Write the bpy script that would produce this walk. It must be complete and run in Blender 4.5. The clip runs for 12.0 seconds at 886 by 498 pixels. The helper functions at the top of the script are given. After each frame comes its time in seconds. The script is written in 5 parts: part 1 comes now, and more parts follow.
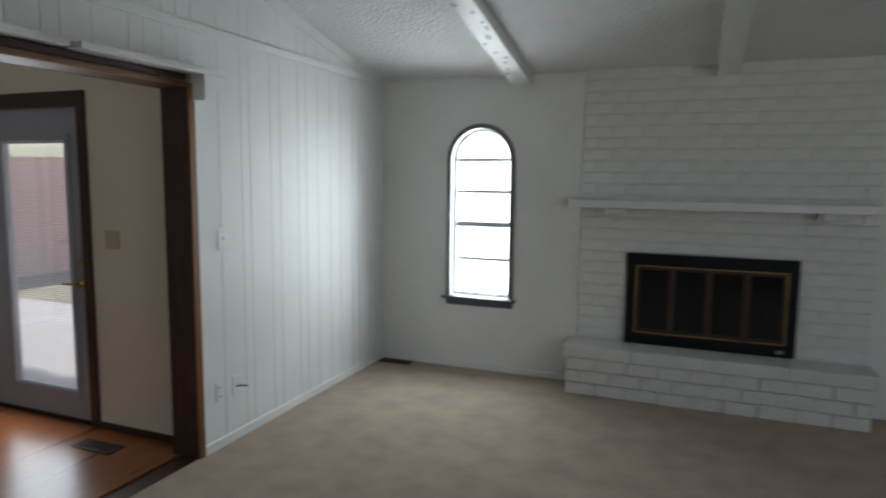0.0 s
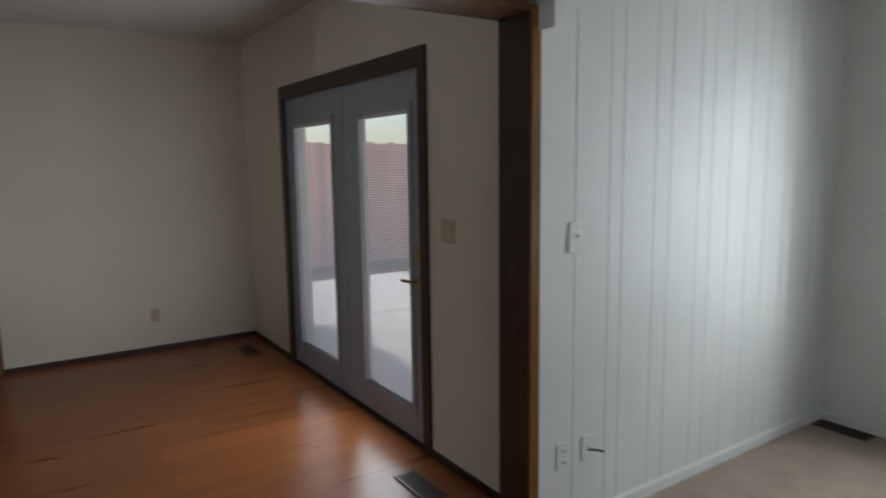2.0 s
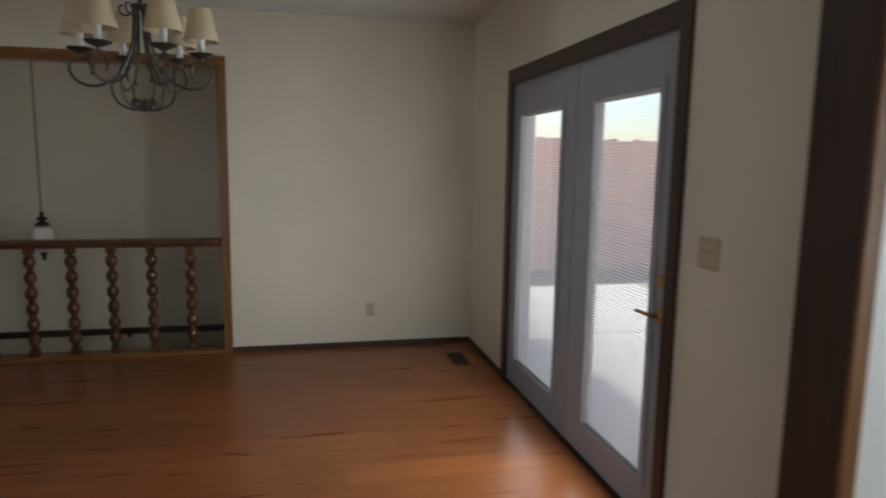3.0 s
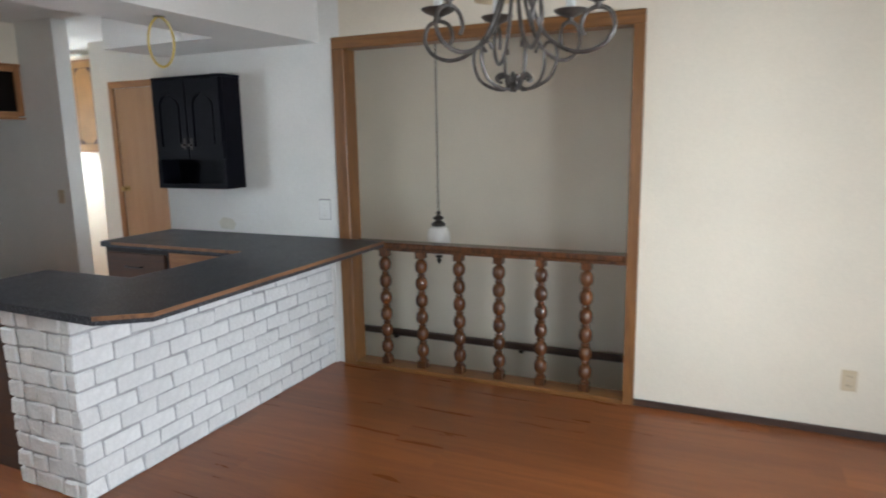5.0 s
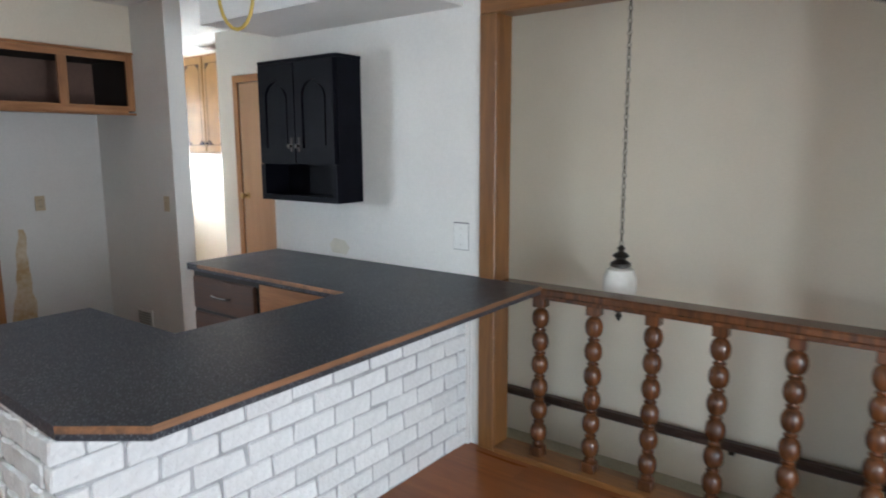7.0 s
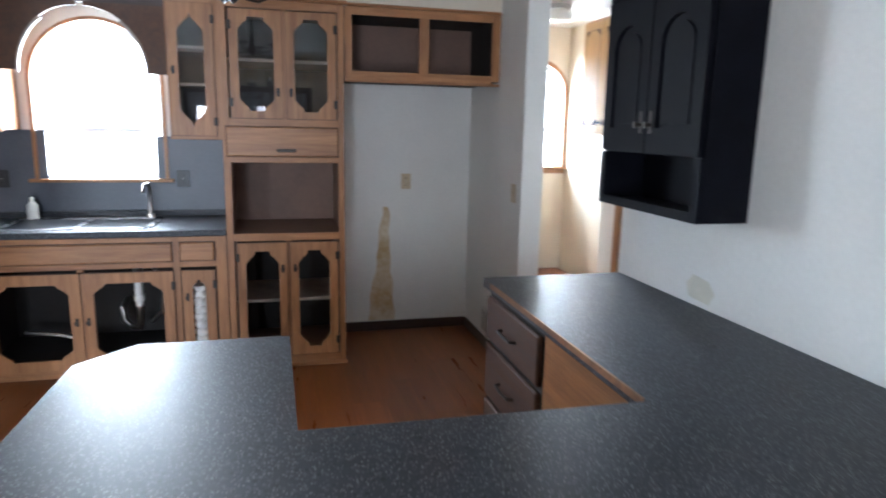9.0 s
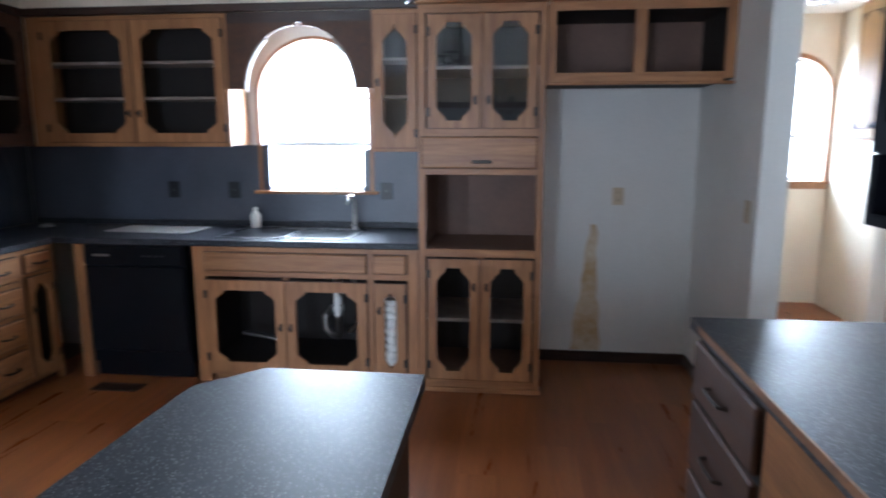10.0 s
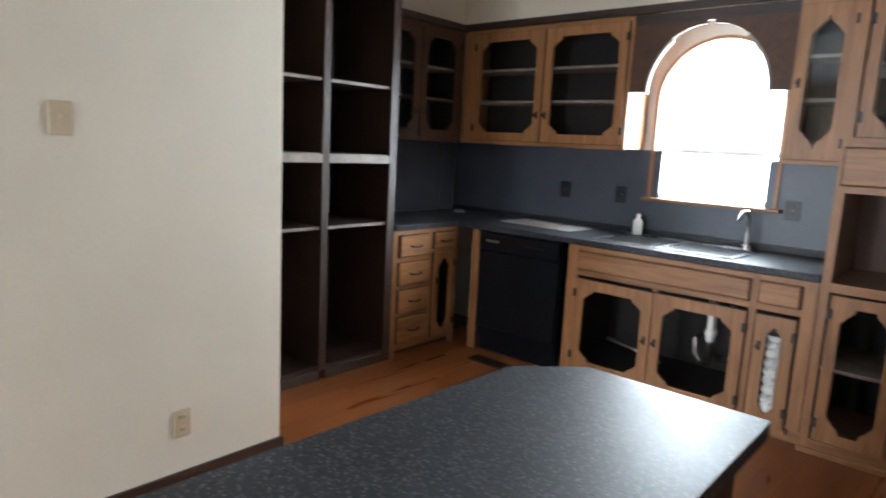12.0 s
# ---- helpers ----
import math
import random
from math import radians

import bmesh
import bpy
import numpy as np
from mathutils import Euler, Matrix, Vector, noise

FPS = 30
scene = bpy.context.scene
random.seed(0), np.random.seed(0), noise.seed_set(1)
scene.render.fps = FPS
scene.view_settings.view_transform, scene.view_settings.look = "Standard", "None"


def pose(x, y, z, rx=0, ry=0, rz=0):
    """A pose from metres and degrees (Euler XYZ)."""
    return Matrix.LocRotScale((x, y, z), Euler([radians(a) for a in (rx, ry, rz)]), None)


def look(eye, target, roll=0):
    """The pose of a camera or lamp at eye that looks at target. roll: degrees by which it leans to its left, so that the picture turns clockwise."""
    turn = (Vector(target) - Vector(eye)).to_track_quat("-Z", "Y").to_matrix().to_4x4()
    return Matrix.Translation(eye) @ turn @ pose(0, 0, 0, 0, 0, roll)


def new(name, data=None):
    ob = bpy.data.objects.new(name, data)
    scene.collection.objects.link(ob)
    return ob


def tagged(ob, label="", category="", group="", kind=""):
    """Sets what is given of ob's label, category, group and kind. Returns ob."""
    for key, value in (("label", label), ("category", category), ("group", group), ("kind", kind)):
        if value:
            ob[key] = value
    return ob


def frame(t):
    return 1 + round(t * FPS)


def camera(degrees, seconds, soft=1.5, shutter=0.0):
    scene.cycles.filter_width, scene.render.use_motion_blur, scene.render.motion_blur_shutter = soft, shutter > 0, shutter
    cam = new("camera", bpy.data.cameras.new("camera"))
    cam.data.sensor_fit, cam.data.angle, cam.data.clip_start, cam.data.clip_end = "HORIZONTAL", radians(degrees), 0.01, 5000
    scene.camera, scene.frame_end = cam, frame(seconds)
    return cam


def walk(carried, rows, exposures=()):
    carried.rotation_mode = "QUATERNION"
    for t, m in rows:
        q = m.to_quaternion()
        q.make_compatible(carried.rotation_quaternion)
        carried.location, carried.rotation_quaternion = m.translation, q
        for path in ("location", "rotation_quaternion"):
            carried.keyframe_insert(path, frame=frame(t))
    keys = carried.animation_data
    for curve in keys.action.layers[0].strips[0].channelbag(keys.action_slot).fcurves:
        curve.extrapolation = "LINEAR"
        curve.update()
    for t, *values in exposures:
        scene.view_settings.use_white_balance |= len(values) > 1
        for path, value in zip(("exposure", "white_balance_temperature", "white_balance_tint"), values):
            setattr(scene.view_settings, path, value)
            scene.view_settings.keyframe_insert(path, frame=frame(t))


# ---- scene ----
cam = camera(69.2, 12.0, 1.9, 0.5)
PATH = [
    (0, (2.604, -2.898, 1.633), (1.867, -1.052, 1.409), 0.6),
    (0.5, (2.497, -2.531, 1.568), (1.433, -0.856, 1.32), -1.6),
    (1, (2.36, -2.153, 1.585), (0.949, -0.763, 1.308), -0.5),
    (1.5, (2.089, -1.969, 1.526), (0.531, -0.744, 1.258), 0.7),
    (2, (1.84, -1.741, 1.561), (0.187, -0.648, 1.292), -0.8),
    (2.5, (1.548, -1.503, 1.551), (-0.296, -0.779, 1.279), 0.8),
    (3, (1.23, -1.397, 1.533), (-0.703, -0.965, 1.26), 0.9),
    (3.5, (0.877, -1.348, 1.526), (-1.101, -1.171, 1.285), 0.3),
    (3.7, (0.717, -1.308, 1.529), (-1.267, -1.291, 1.271), -0.4),
    (5.3, (-0.33, -1.503, 1.611), (-2.078, -2.415, 1.275), 0.6),
    (5.5, (-0.435, -1.541, 1.598), (-2.161, -2.498, 1.271), 1.9),
    (6, (-0.75, -1.666, 1.588), (-2.406, -2.737, 1.255), 1.2),
    (6.5, (-0.994, -1.931, 1.589), (-2.615, -3.061, 1.284), -0.2),
    (6.7, (-1.095, -2.03, 1.575), (-2.708, -3.172, 1.27), -0.2),
    (8.5, (-2.223, -2.757, 1.564), (-3.058, -4.536, 1.191), -0.1),
    (9, (-2.434, -2.967, 1.56), (-2.925, -4.869, 1.185), 1.2),
    (9.5, (-2.586, -3.177, 1.547), (-2.798, -5.135, 1.198), 1.7),
    (10, (-2.678, -3.339, 1.517), (-2.459, -5.299, 1.183), 0.0),
    (10.5, (-2.819, -3.445, 1.478), (-2.18, -5.317, 1.187), 2.3),
    (11, (-2.86, -3.5, 1.445), (-1.922, -5.242, 1.151), 1.8),
    (11.5, (-2.842, -3.515, 1.438), (-1.704, -5.13, 1.126), 1.7),
    (12, (-2.769, -3.493, 1.454), (-1.465, -4.975, 1.133), 2.9),
]
walk(cam, [(t, look(eye, target, roll)) for t, eye, target, roll in PATH],
     exposures=((0.0, 0.05, 6300, 10), (1.2, -0.15, 6300, 10), (2.5, 0.1, 6500, 10), (3.0, 0.5, 6550, 10), (3.7, 1.05, 6500, 10), (5.3, 2.15, 6050, 10), (6.7, 2.25, 6000, 10),
                (8.3, 2.5, 5950, 10), (9.5, 2.3, 5500, 11), (10.5, 1.95, 5350, 11), (11.0, 1.85, 5500, 11), (12.0, 2.35, 6100, 9)))

# ---- world and daylight ----
world = bpy.data.worlds.new("world")
scene.world = world
world.use_nodes = True
wn = world.node_tree
sky = wn.nodes.new("ShaderNodeTexSky")
sky.sky_type = "NISHITA"
sky.sun_disc = False
sky.sun_elevation, sky.sun_rotation = radians(58), radians(250)
wn.nodes["Background"].inputs["Strength"].default_value = 0.15
wn.links.new(sky.outputs[0], wn.nodes["Background"].inputs["Color"])
sun = new("sun", bpy.data.lights.new("sun", "SUN"))
sun.data.energy, sun.data.angle, sun.data.color = 5.0, radians(3), (1.0, 0.95, 0.88)
sun.matrix_world = look((0, 0, 0), (0.50, 0.18, -0.847))


def sky_lamp(name, eye, target, w, h, watts, color=(0.86, 0.95, 1.0)):
    ob = new(name, bpy.data.lights.new(name, "AREA"))
    ob.data.shape, ob.data.size, ob.data.size_y, ob.data.energy, ob.data.color = "RECTANGLE", w, h, watts, color
    ob.matrix_world = look(eye, target)
    return ob


sky_lamp("window_daylight_living", (0.89, 2.62, 1.40), (0.89, 0, 1.15), 1.3, 2.2, 160)
sky_lamp("window_daylight_kitchen", (-1.30, -8.25, 1.75), (-1.30, -4, 1.4), 1.8, 1.9, 115)
sky_lamp("window_daylight_patio", (-2.437, -0.07, 1.02), (-2.437, -3, 0.85), 0.60, 1.58, 3)
sky_lamp("window_daylight_patio", (-1.452, -0.07, 1.02), (-1.452, -3, 0.85), 0.60, 1.58, 17)
sky_lamp("window_daylight_front", (5.75, -2.2, 1.6), (3.6, 1.2, 1.0), 2.4, 1.7, 24)
sky_lamp("window_daylight_laundry", (-4.9, -10.6, 1.9), (-4.6, -8, 1.4), 1.6, 1.6, 165)

# ---- materials ----


def mat(name, base, rough=0.6, vary=0.12, scale=3.0, fine=60.0, bump=0.1, metal=0.0, second=None, spread=0.0, dist=0.004, stretch=(1, 1, 1), spec=0.5):
    """Paint, plaster, metal, cloth: a base colour that varies at two scales, with fine relief."""
    m = bpy.data.materials.new(name)
    m.use_nodes = True
    nt, bs = m.node_tree, m.node_tree.nodes["Principled BSDF"]
    co = nt.nodes.new("ShaderNodeTexCoord")
    mp = nt.nodes.new("ShaderNodeMapping")
    mp.inputs["Scale"].default_value = stretch
    nt.links.new(co.outputs["Object"], mp.inputs["Vector"])
    n1, n2 = nt.nodes.new("ShaderNodeTexNoise"), nt.nodes.new("ShaderNodeTexNoise")
    n1.inputs["Scale"].default_value, n2.inputs["Scale"].default_value = scale, fine
    n1.inputs["Detail"].default_value, n2.inputs["Detail"].default_value = 6, 4
    for n in (n1, n2):
        nt.links.new(mp.outputs[0], n.inputs["Vector"])
    second = second or tuple(c * (1 - vary * 2.2) for c in base)
    ramp = nt.nodes.new("ShaderNodeValToRGB")
    ramp.color_ramp.elements[0].position, ramp.color_ramp.elements[1].position = 0.36, 0.64
    ramp.color_ramp.elements[0].color, ramp.color_ramp.elements[1].color = (*second, 1), (*base, 1)
    add = nt.nodes.new("ShaderNodeMath")
    add.operation = "MULTIPLY_ADD"
    add.inputs[1].default_value = 0.35
    nt.links.new(n2.outputs["Fac"], add.inputs[0])
    mul = nt.nodes.new("ShaderNodeMath")
    mul.operation = "MULTIPLY"
    mul.inputs[1].default_value = 0.65
    nt.links.new(n1.outputs["Fac"], mul.inputs[0])
    nt.links.new(mul.outputs[0], add.inputs[2])
    nt.links.new(add.outputs[0], ramp.inputs["Fac"])
    hsv = nt.nodes.new("ShaderNodeHueSaturation")
    nt.links.new(ramp.outputs["Color"], hsv.inputs["Color"])
    if spread:
        info = nt.nodes.new("ShaderNodeObjectInfo")
        mr = nt.nodes.new("ShaderNodeMapRange")
        mr.inputs["To Min"].default_value, mr.inputs["To Max"].default_value = 1 - spread, 1 + spread
        nt.links.new(info.outputs["Random"], mr.inputs["Value"])
        nt.links.new(mr.outputs[0], hsv.inputs["Value"])
    nt.links.new(hsv.outputs[0], bs.inputs["Base Color"])
    rr = nt.nodes.new("ShaderNodeMapRange")
    rr.inputs["To Min"].default_value, rr.inputs["To Max"].default_value = max(0.02, rough * 0.82), min(1, rough * 1.18)
    nt.links.new(n1.outputs["Fac"], rr.inputs["Value"])
    nt.links.new(rr.outputs[0], bs.inputs["Roughness"])
    bs.inputs["Metallic"].default_value = metal
    bs.inputs["Specular IOR Level"].default_value = spec
    if bump:
        bp = nt.nodes.new("ShaderNodeBump")
        bp.inputs["Strength"].default_value, bp.inputs["Distance"].default_value = bump, dist
        nt.links.new(n2.outputs["Fac"], bp.inputs["Height"])
        nt.links.new(bp.outputs[0], bs.inputs["Normal"])
    return m


def wood(name, light, dark, rough=0.4, along="z", ring=14.0, spread=0.12, bump=0.12, contrast=0.5):
    """Grain drawn out along one axis, with long figure, fine pores and a shade of its own for each piece."""
    m = bpy.data.materials.new(name)
    m.use_nodes = True
    nt, bs = m.node_tree, m.node_tree.nodes["Principled BSDF"]
    co, mp = nt.nodes.new("ShaderNodeTexCoord"), nt.nodes.new("ShaderNodeMapping")
    info = nt.nodes.new("ShaderNodeObjectInfo")
    shift = nt.nodes.new("ShaderNodeVectorMath")
    shift.operation = "MULTIPLY_ADD"
    comb = nt.nodes.new("ShaderNodeCombineXYZ")
    for i in range(3):
        nt.links.new(info.outputs["Random"], comb.inputs[i])
    nt.links.new(comb.outputs[0], shift.inputs[0])
    shift.inputs[1].default_value = (17, 23, 31)
    nt.links.new(co.outputs["Object"], shift.inputs[2])
    s = {"x": (0.08, 1, 1), "y": (1, 0.08, 1), "z": (1, 1, 0.08)}[along]
    mp.inputs["Scale"].default_value = s
    nt.links.new(shift.outputs[0], mp.inputs["Vector"])
    n1, n2 = nt.nodes.new("ShaderNodeTexNoise"), nt.nodes.new("ShaderNodeTexNoise")
    n1.inputs["Scale"].default_value, n1.inputs["Detail"].default_value, n1.inputs["Distortion"].default_value = ring, 5, 1.6
    n2.inputs["Scale"].default_value, n2.inputs["Detail"].default_value = 150, 3
    for n in (n1, n2):
        nt.links.new(mp.outputs[0], n.inputs["Vector"])
    ramp = nt.nodes.new("ShaderNodeValToRGB")
    e = ramp.color_ramp.elements
    e[0].position, e[1].position = 0.5 - contrast * 0.32, 0.5 + contrast * 0.32
    e[0].color, e[1].color = (*dark, 1), (*light, 1)
    mix = nt.nodes.new("ShaderNodeMath")
    mix.operation = "MULTIPLY_ADD"
    mix.inputs[1].default_value = 0.3
    nt.links.new(n2.outputs["Fac"], mix.inputs[0])
    sc = nt.nodes.new("ShaderNodeMath")
    sc.operation = "MULTIPLY"
    sc.inputs[1].default_value = 0.7
    nt.links.new(n1.outputs["Fac"], sc.inputs[0])
    nt.links.new(sc.outputs[0], mix.inputs[2])
    nt.links.new(mix.outputs[0], ramp.inputs["Fac"])
    hsv, mr = nt.nodes.new("ShaderNodeHueSaturation"), nt.nodes.new("ShaderNodeMapRange")
    mr.inputs["To Min"].default_value, mr.inputs["To Max"].default_value = 1 - spread, 1 + spread
    nt.links.new(info.outputs["Random"], mr.inputs["Value"])
    nt.links.new(mr.outputs[0], hsv.inputs["Value"])
    nt.links.new(ramp.outputs["Color"], hsv.inputs["Color"])
    nt.links.new(hsv.outputs[0], bs.inputs["Base Color"])
    rr = nt.nodes.new("ShaderNodeMapRange")
    rr.inputs["To Min"].default_value, rr.inputs["To Max"].default_value = rough * 0.75, rough * 1.3
    nt.links.new(n1.outputs["Fac"], rr.inputs["Value"])
    nt.links.new(rr.outputs[0], bs.inputs["Roughness"])
    bp = nt.nodes.new("ShaderNodeBump")
    bp.inputs["Strength"].default_value, bp.inputs["Distance"].default_value = bump, 0.002
    nt.links.new(n2.outputs["Fac"], bp.inputs["Height"])
    nt.links.new(bp.outputs[0], bs.inputs["Normal"])
    return m


def glass_mat(name, tint=(1, 1, 1), rough=0.02):
    m = bpy.data.materials.new(name)
    m.use_nodes = True
    nt = m.node_tree
    out = nt.nodes["Material Output"]
    tr, gl, mx = (nt.nodes.new("ShaderNodeBsdfTransparent"), nt.nodes.new("ShaderNodeBsdfGlossy"),
                      nt.nodes.new("ShaderNodeMixShader"))
    tr.inputs["Color"].default_value = (*tint, 1)
    gl.inputs["Roughness"].default_value = rough
    mx.inputs[0].default_value = 0.06
    nt.links.new(tr.outputs[0], mx.inputs[1])
    nt.links.new(gl.outputs[0], mx.inputs[2])
    nt.links.new(mx.outputs[0], out.inputs["Surface"])
    return m


def speckled(name):
    """Dark laminate with small grey and light flecks."""
    m = mat(name, (0.040, 0.043, 0.054), 0.43, 0.2, 8, 120, 0.1, dist=0.001, spec=0.28)
    nt, bs = m.node_tree, m.node_tree.nodes["Principled BSDF"]
    old = bs.inputs["Base Color"].links[0].from_socket
    co, last = nt.nodes.new("ShaderNodeTexCoord"), old
    for sc, cut, col in ((75, 0.33, (0.085, 0.09, 0.105, 1)), (120, 0.30, (0.19, 0.20, 0.215, 1)), (48, 0.24, (0.008, 0.008, 0.012, 1))):
        v = nt.nodes.new("ShaderNodeTexVoronoi")
        v.inputs["Scale"].default_value = sc
        nt.links.new(co.outputs["Object"], v.inputs["Vector"])
        lt = nt.nodes.new("ShaderNodeMath")
        lt.operation = "LESS_THAN"
        lt.inputs[1].default_value = cut
        nt.links.new(v.outputs["Distance"], lt.inputs[0])
        keep = nt.nodes.new("ShaderNodeMath")
        keep.operation = "MULTIPLY"
        nt.links.new(lt.outputs[0], keep.inputs[0])
        nt.links.new(v.outputs["Color"], keep.inputs[1])
        mx = nt.nodes.new("ShaderNodeMixRGB")
        nt.links.new(keep.outputs[0], mx.inputs["Fac"])
        nt.links.new(last, mx.inputs["Color1"])
        mx.inputs["Color2"].default_value = col
        last = mx.outputs[0]
    nt.links.new(last, bs.inputs["Base Color"])
    return m


def popcorn(name):
    m = mat(name, (0.74, 0.74, 0.73), 0.95, 0.05, 2, 45, 1.0, dist=0.02)
    return m


CREAM = mat("cream_wall_paint", (0.72, 0.65, 0.535), 0.62, 0.05, 1.3, 90, 0.12, dist=0.002)
WHITE_WALL = mat("white_wall_paint", (0.76, 0.75, 0.72), 0.6, 0.05, 1.5, 70, 0.15, dist=0.003)
PANEL_WHITE = mat("white_panel_paint", (0.76, 0.77, 0.75), 0.5, 0.04, 2.0, 70, 0.08, spread=0.012, dist=0.002)
CEIL = mat("ceiling_paint", (0.72, 0.71, 0.68), 0.9, 0.05, 1.5, 60, 0.5, dist=0.006)
POPCORN = popcorn("popcorn_ceiling")
BRICK_W = mat("white_painted_brick", (0.85, 0.86, 0.85), 0.6, 0.07, 9, 55, 0.75, spread=0.06, dist=0.012)
MORTAR = mat("grey_painted_mortar", (0.50, 0.51, 0.52), 0.9, 0.15, 12, 70, 0.5, dist=0.008)
BRICK_F = mat("painted_fireplace_brick", (0.70, 0.69, 0.66), 0.62, 0.06, 6, 50, 0.5, spread=0.03, dist=0.008)
CARPET = mat("beige_carpet", (0.56, 0.45, 0.355), 1.0, 0.11, 5, 260, 1.0, dist=0.01, spec=0.1)
FLOOR_W = wood("laminate_floor", (0.285, 0.092, 0.027), (0.205, 0.064, 0.019), 0.28, "y", 13, 0.14, 0.01, 0.36)
for nd in FLOOR_W.node_tree.nodes:
    if nd.type == "BUMP":
        nd.inputs["Strength"].default_value = 0.0
    if nd.type == "TEX_NOISE":
        nd.inputs["Distortion"].default_value = 0.8
    if nd.type == "MAP_RANGE" and nd.inputs["To Max"].default_value < 0.6:
        nd.inputs["To Min"].default_value, nd.inputs["To Max"].default_value = 0.25, 0.32
FLOOR_W.node_tree.nodes["Principled BSDF"].inputs["Specular IOR Level"].default_value = 0.38
DARK_TRIM = wood("dark_walnut_trim", (0.060, 0.030, 0.020), (0.026, 0.013, 0.010), 0.42, "z", 18, 0.08)
DARK_TRIM_X = wood("dark_walnut_trim_x", (0.060, 0.030, 0.020), (0.026, 0.013, 0.010), 0.42, "x", 18, 0.08)
DARK_TRIM_Y = wood("dark_walnut_trim_y", (0.060, 0.030, 0.020), (0.026, 0.013, 0.010), 0.42, "y", 18, 0.08)
RAW_BEAM = wood("raw_header_wood", (0.30, 0.15, 0.07), (0.10, 0.045, 0.025), 0.55, "y", 10, 0.1, 0.3)
OAK = wood("oak_cabinet", (0.42, 0.198, 0.078), (0.23, 0.098, 0.038), 0.42, "z", 16, 0.08)
OAK_X = wood("oak_cabinet_x", (0.42, 0.198, 0.078), (0.23, 0.098, 0.038), 0.42, "x", 16, 0.08)
OAK_Y = wood("oak_cabinet_y", (0.42, 0.198, 0.078), (0.23, 0.098, 0.038), 0.42, "y", 16, 0.08)
OAK_TRIM = wood("oak_casing", (0.25, 0.108, 0.029), (0.135, 0.054, 0.015), 0.36, "z", 16, 0.06)
OAK_TRIM_Y = wood("oak_casing_y", (0.25, 0.108, 0.029), (0.135, 0.054, 0.015), 0.36, "y", 16, 0.06)
TURNED = wood("turned_oak", (0.155, 0.056, 0.018), (0.038, 0.015, 0.008), 0.24, "z", 22, 0.15)
# near-black base: the shade inside the cabinets is put into the colour
INSIDE = mat("shaded_cabinet_inside", (0.022, 0.016, 0.014), 0.75, 0.15, 4, 40, 0.15)
INSIDE_B = mat("brown_cabinet_back", (0.22, 0.125, 0.09), 0.6, 0.1, 4, 40, 0.12)
PANTRY = wood("stained_pantry", (0.060, 0.030, 0.021), (0.030, 0.016, 0.011), 0.5, "z", 16, 0.06)
SHELF = mat("worn_shelf_edge", (0.33, 0.27, 0.23), 0.55, 0.2, 9, 60, 0.15)
BLACK = mat("black_painted_wood", (0.006, 0.006, 0.010), 0.55, 0.2, 8, 90, 0.1, dist=0.001, spec=0.08)
APPL = mat("black_appliance", (0.006, 0.007, 0.01), 0.3, 0.15, 6, 200, 0.03, dist=0.001, spec=0.25)
COUNTER = speckled("speckled_laminate")
COUNTER_EDGE = wood("worn_counter_edge", (0.30, 0.14, 0.06), (0.12, 0.06, 0.03), 0.55, "x", 20, 0.1)
SPLASH = mat("slate_backsplash", (0.085, 0.095, 0.125), 0.4, 0.12, 3, 80, 0.06, dist=0.001)
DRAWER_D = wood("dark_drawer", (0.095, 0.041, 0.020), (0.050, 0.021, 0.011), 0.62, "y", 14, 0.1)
DOOR_PAINT = mat("grey_door_paint", (0.33, 0.345, 0.385), 0.45, 0.06, 2, 80, 0.06, dist=0.001)
DOOR_WOOD = wood("tan_door", (0.43, 0.26, 0.145), (0.36, 0.2, 0.105), 0.4, "z", 6, 0.03, 0.06)
PLASTIC = mat("almond_plastic", (0.56, 0.45, 0.30), 0.4, 0.05, 10, 90, 0.02)
PLASTIC_W = mat("white_plastic", (0.78, 0.78, 0.76), 0.35, 0.04, 10, 90, 0.02)
PLASTIC_D = mat("dark_plastic", (0.02, 0.02, 0.025), 0.4, 0.1, 10, 90, 0.02)
SLOT = mat("slot_black", (0.01, 0.01, 0.01), 0.6, 0.1, 10, 90, 0.0)
BRASS = mat("aged_brass", (0.55, 0.38, 0.16), 0.3, 0.15, 20, 90, 0.04, metal=1.0)
NICKEL = mat("dull_nickel", (0.5, 0.48, 0.45), 0.32, 0.15, 20, 90, 0.04, metal=1.0)
IRON = mat("brushed_iron", (0.12, 0.105, 0.095), 0.42, 0.25, 25, 90, 0.15, metal=0.7)
BRONZE = mat("dark_bronze", (0.05, 0.04, 0.033), 0.4, 0.25, 25, 90, 0.15, metal=0.6)
SHADE = mat("cream_shade_cloth", (0.62, 0.50, 0.33), 0.85, 0.08, 12, 300, 0.25, dist=0.001)
VINYL = mat("white_vinyl", (0.80, 0.81, 0.82), 0.4, 0.03, 4, 60, 0.03)
GREY_TRIM = mat("grey_window_casing", (0.115, 0.115, 0.135), 0.5, 0.12, 6, 60, 0.1)
CORD = mat("yellow_cable_sheath", (0.60, 0.44, 0.10), 0.5, 0.15, 20, 90, 0.05)
PIPE = mat("white_pvc", (0.80, 0.80, 0.78), 0.35, 0.05, 10, 60, 0.03)
STEEL = mat("sink_steel", (0.35, 0.35, 0.36), 0.28, 0.1, 10, 150, 0.05, metal=1.0)
PAPER = mat("white_board", (0.72, 0.71, 0.70), 0.6, 0.05, 10, 60, 0.05)
CONCRETE = mat("patio_concrete", (0.72, 0.70, 0.67), 0.9, 0.1, 2, 50, 0.3)
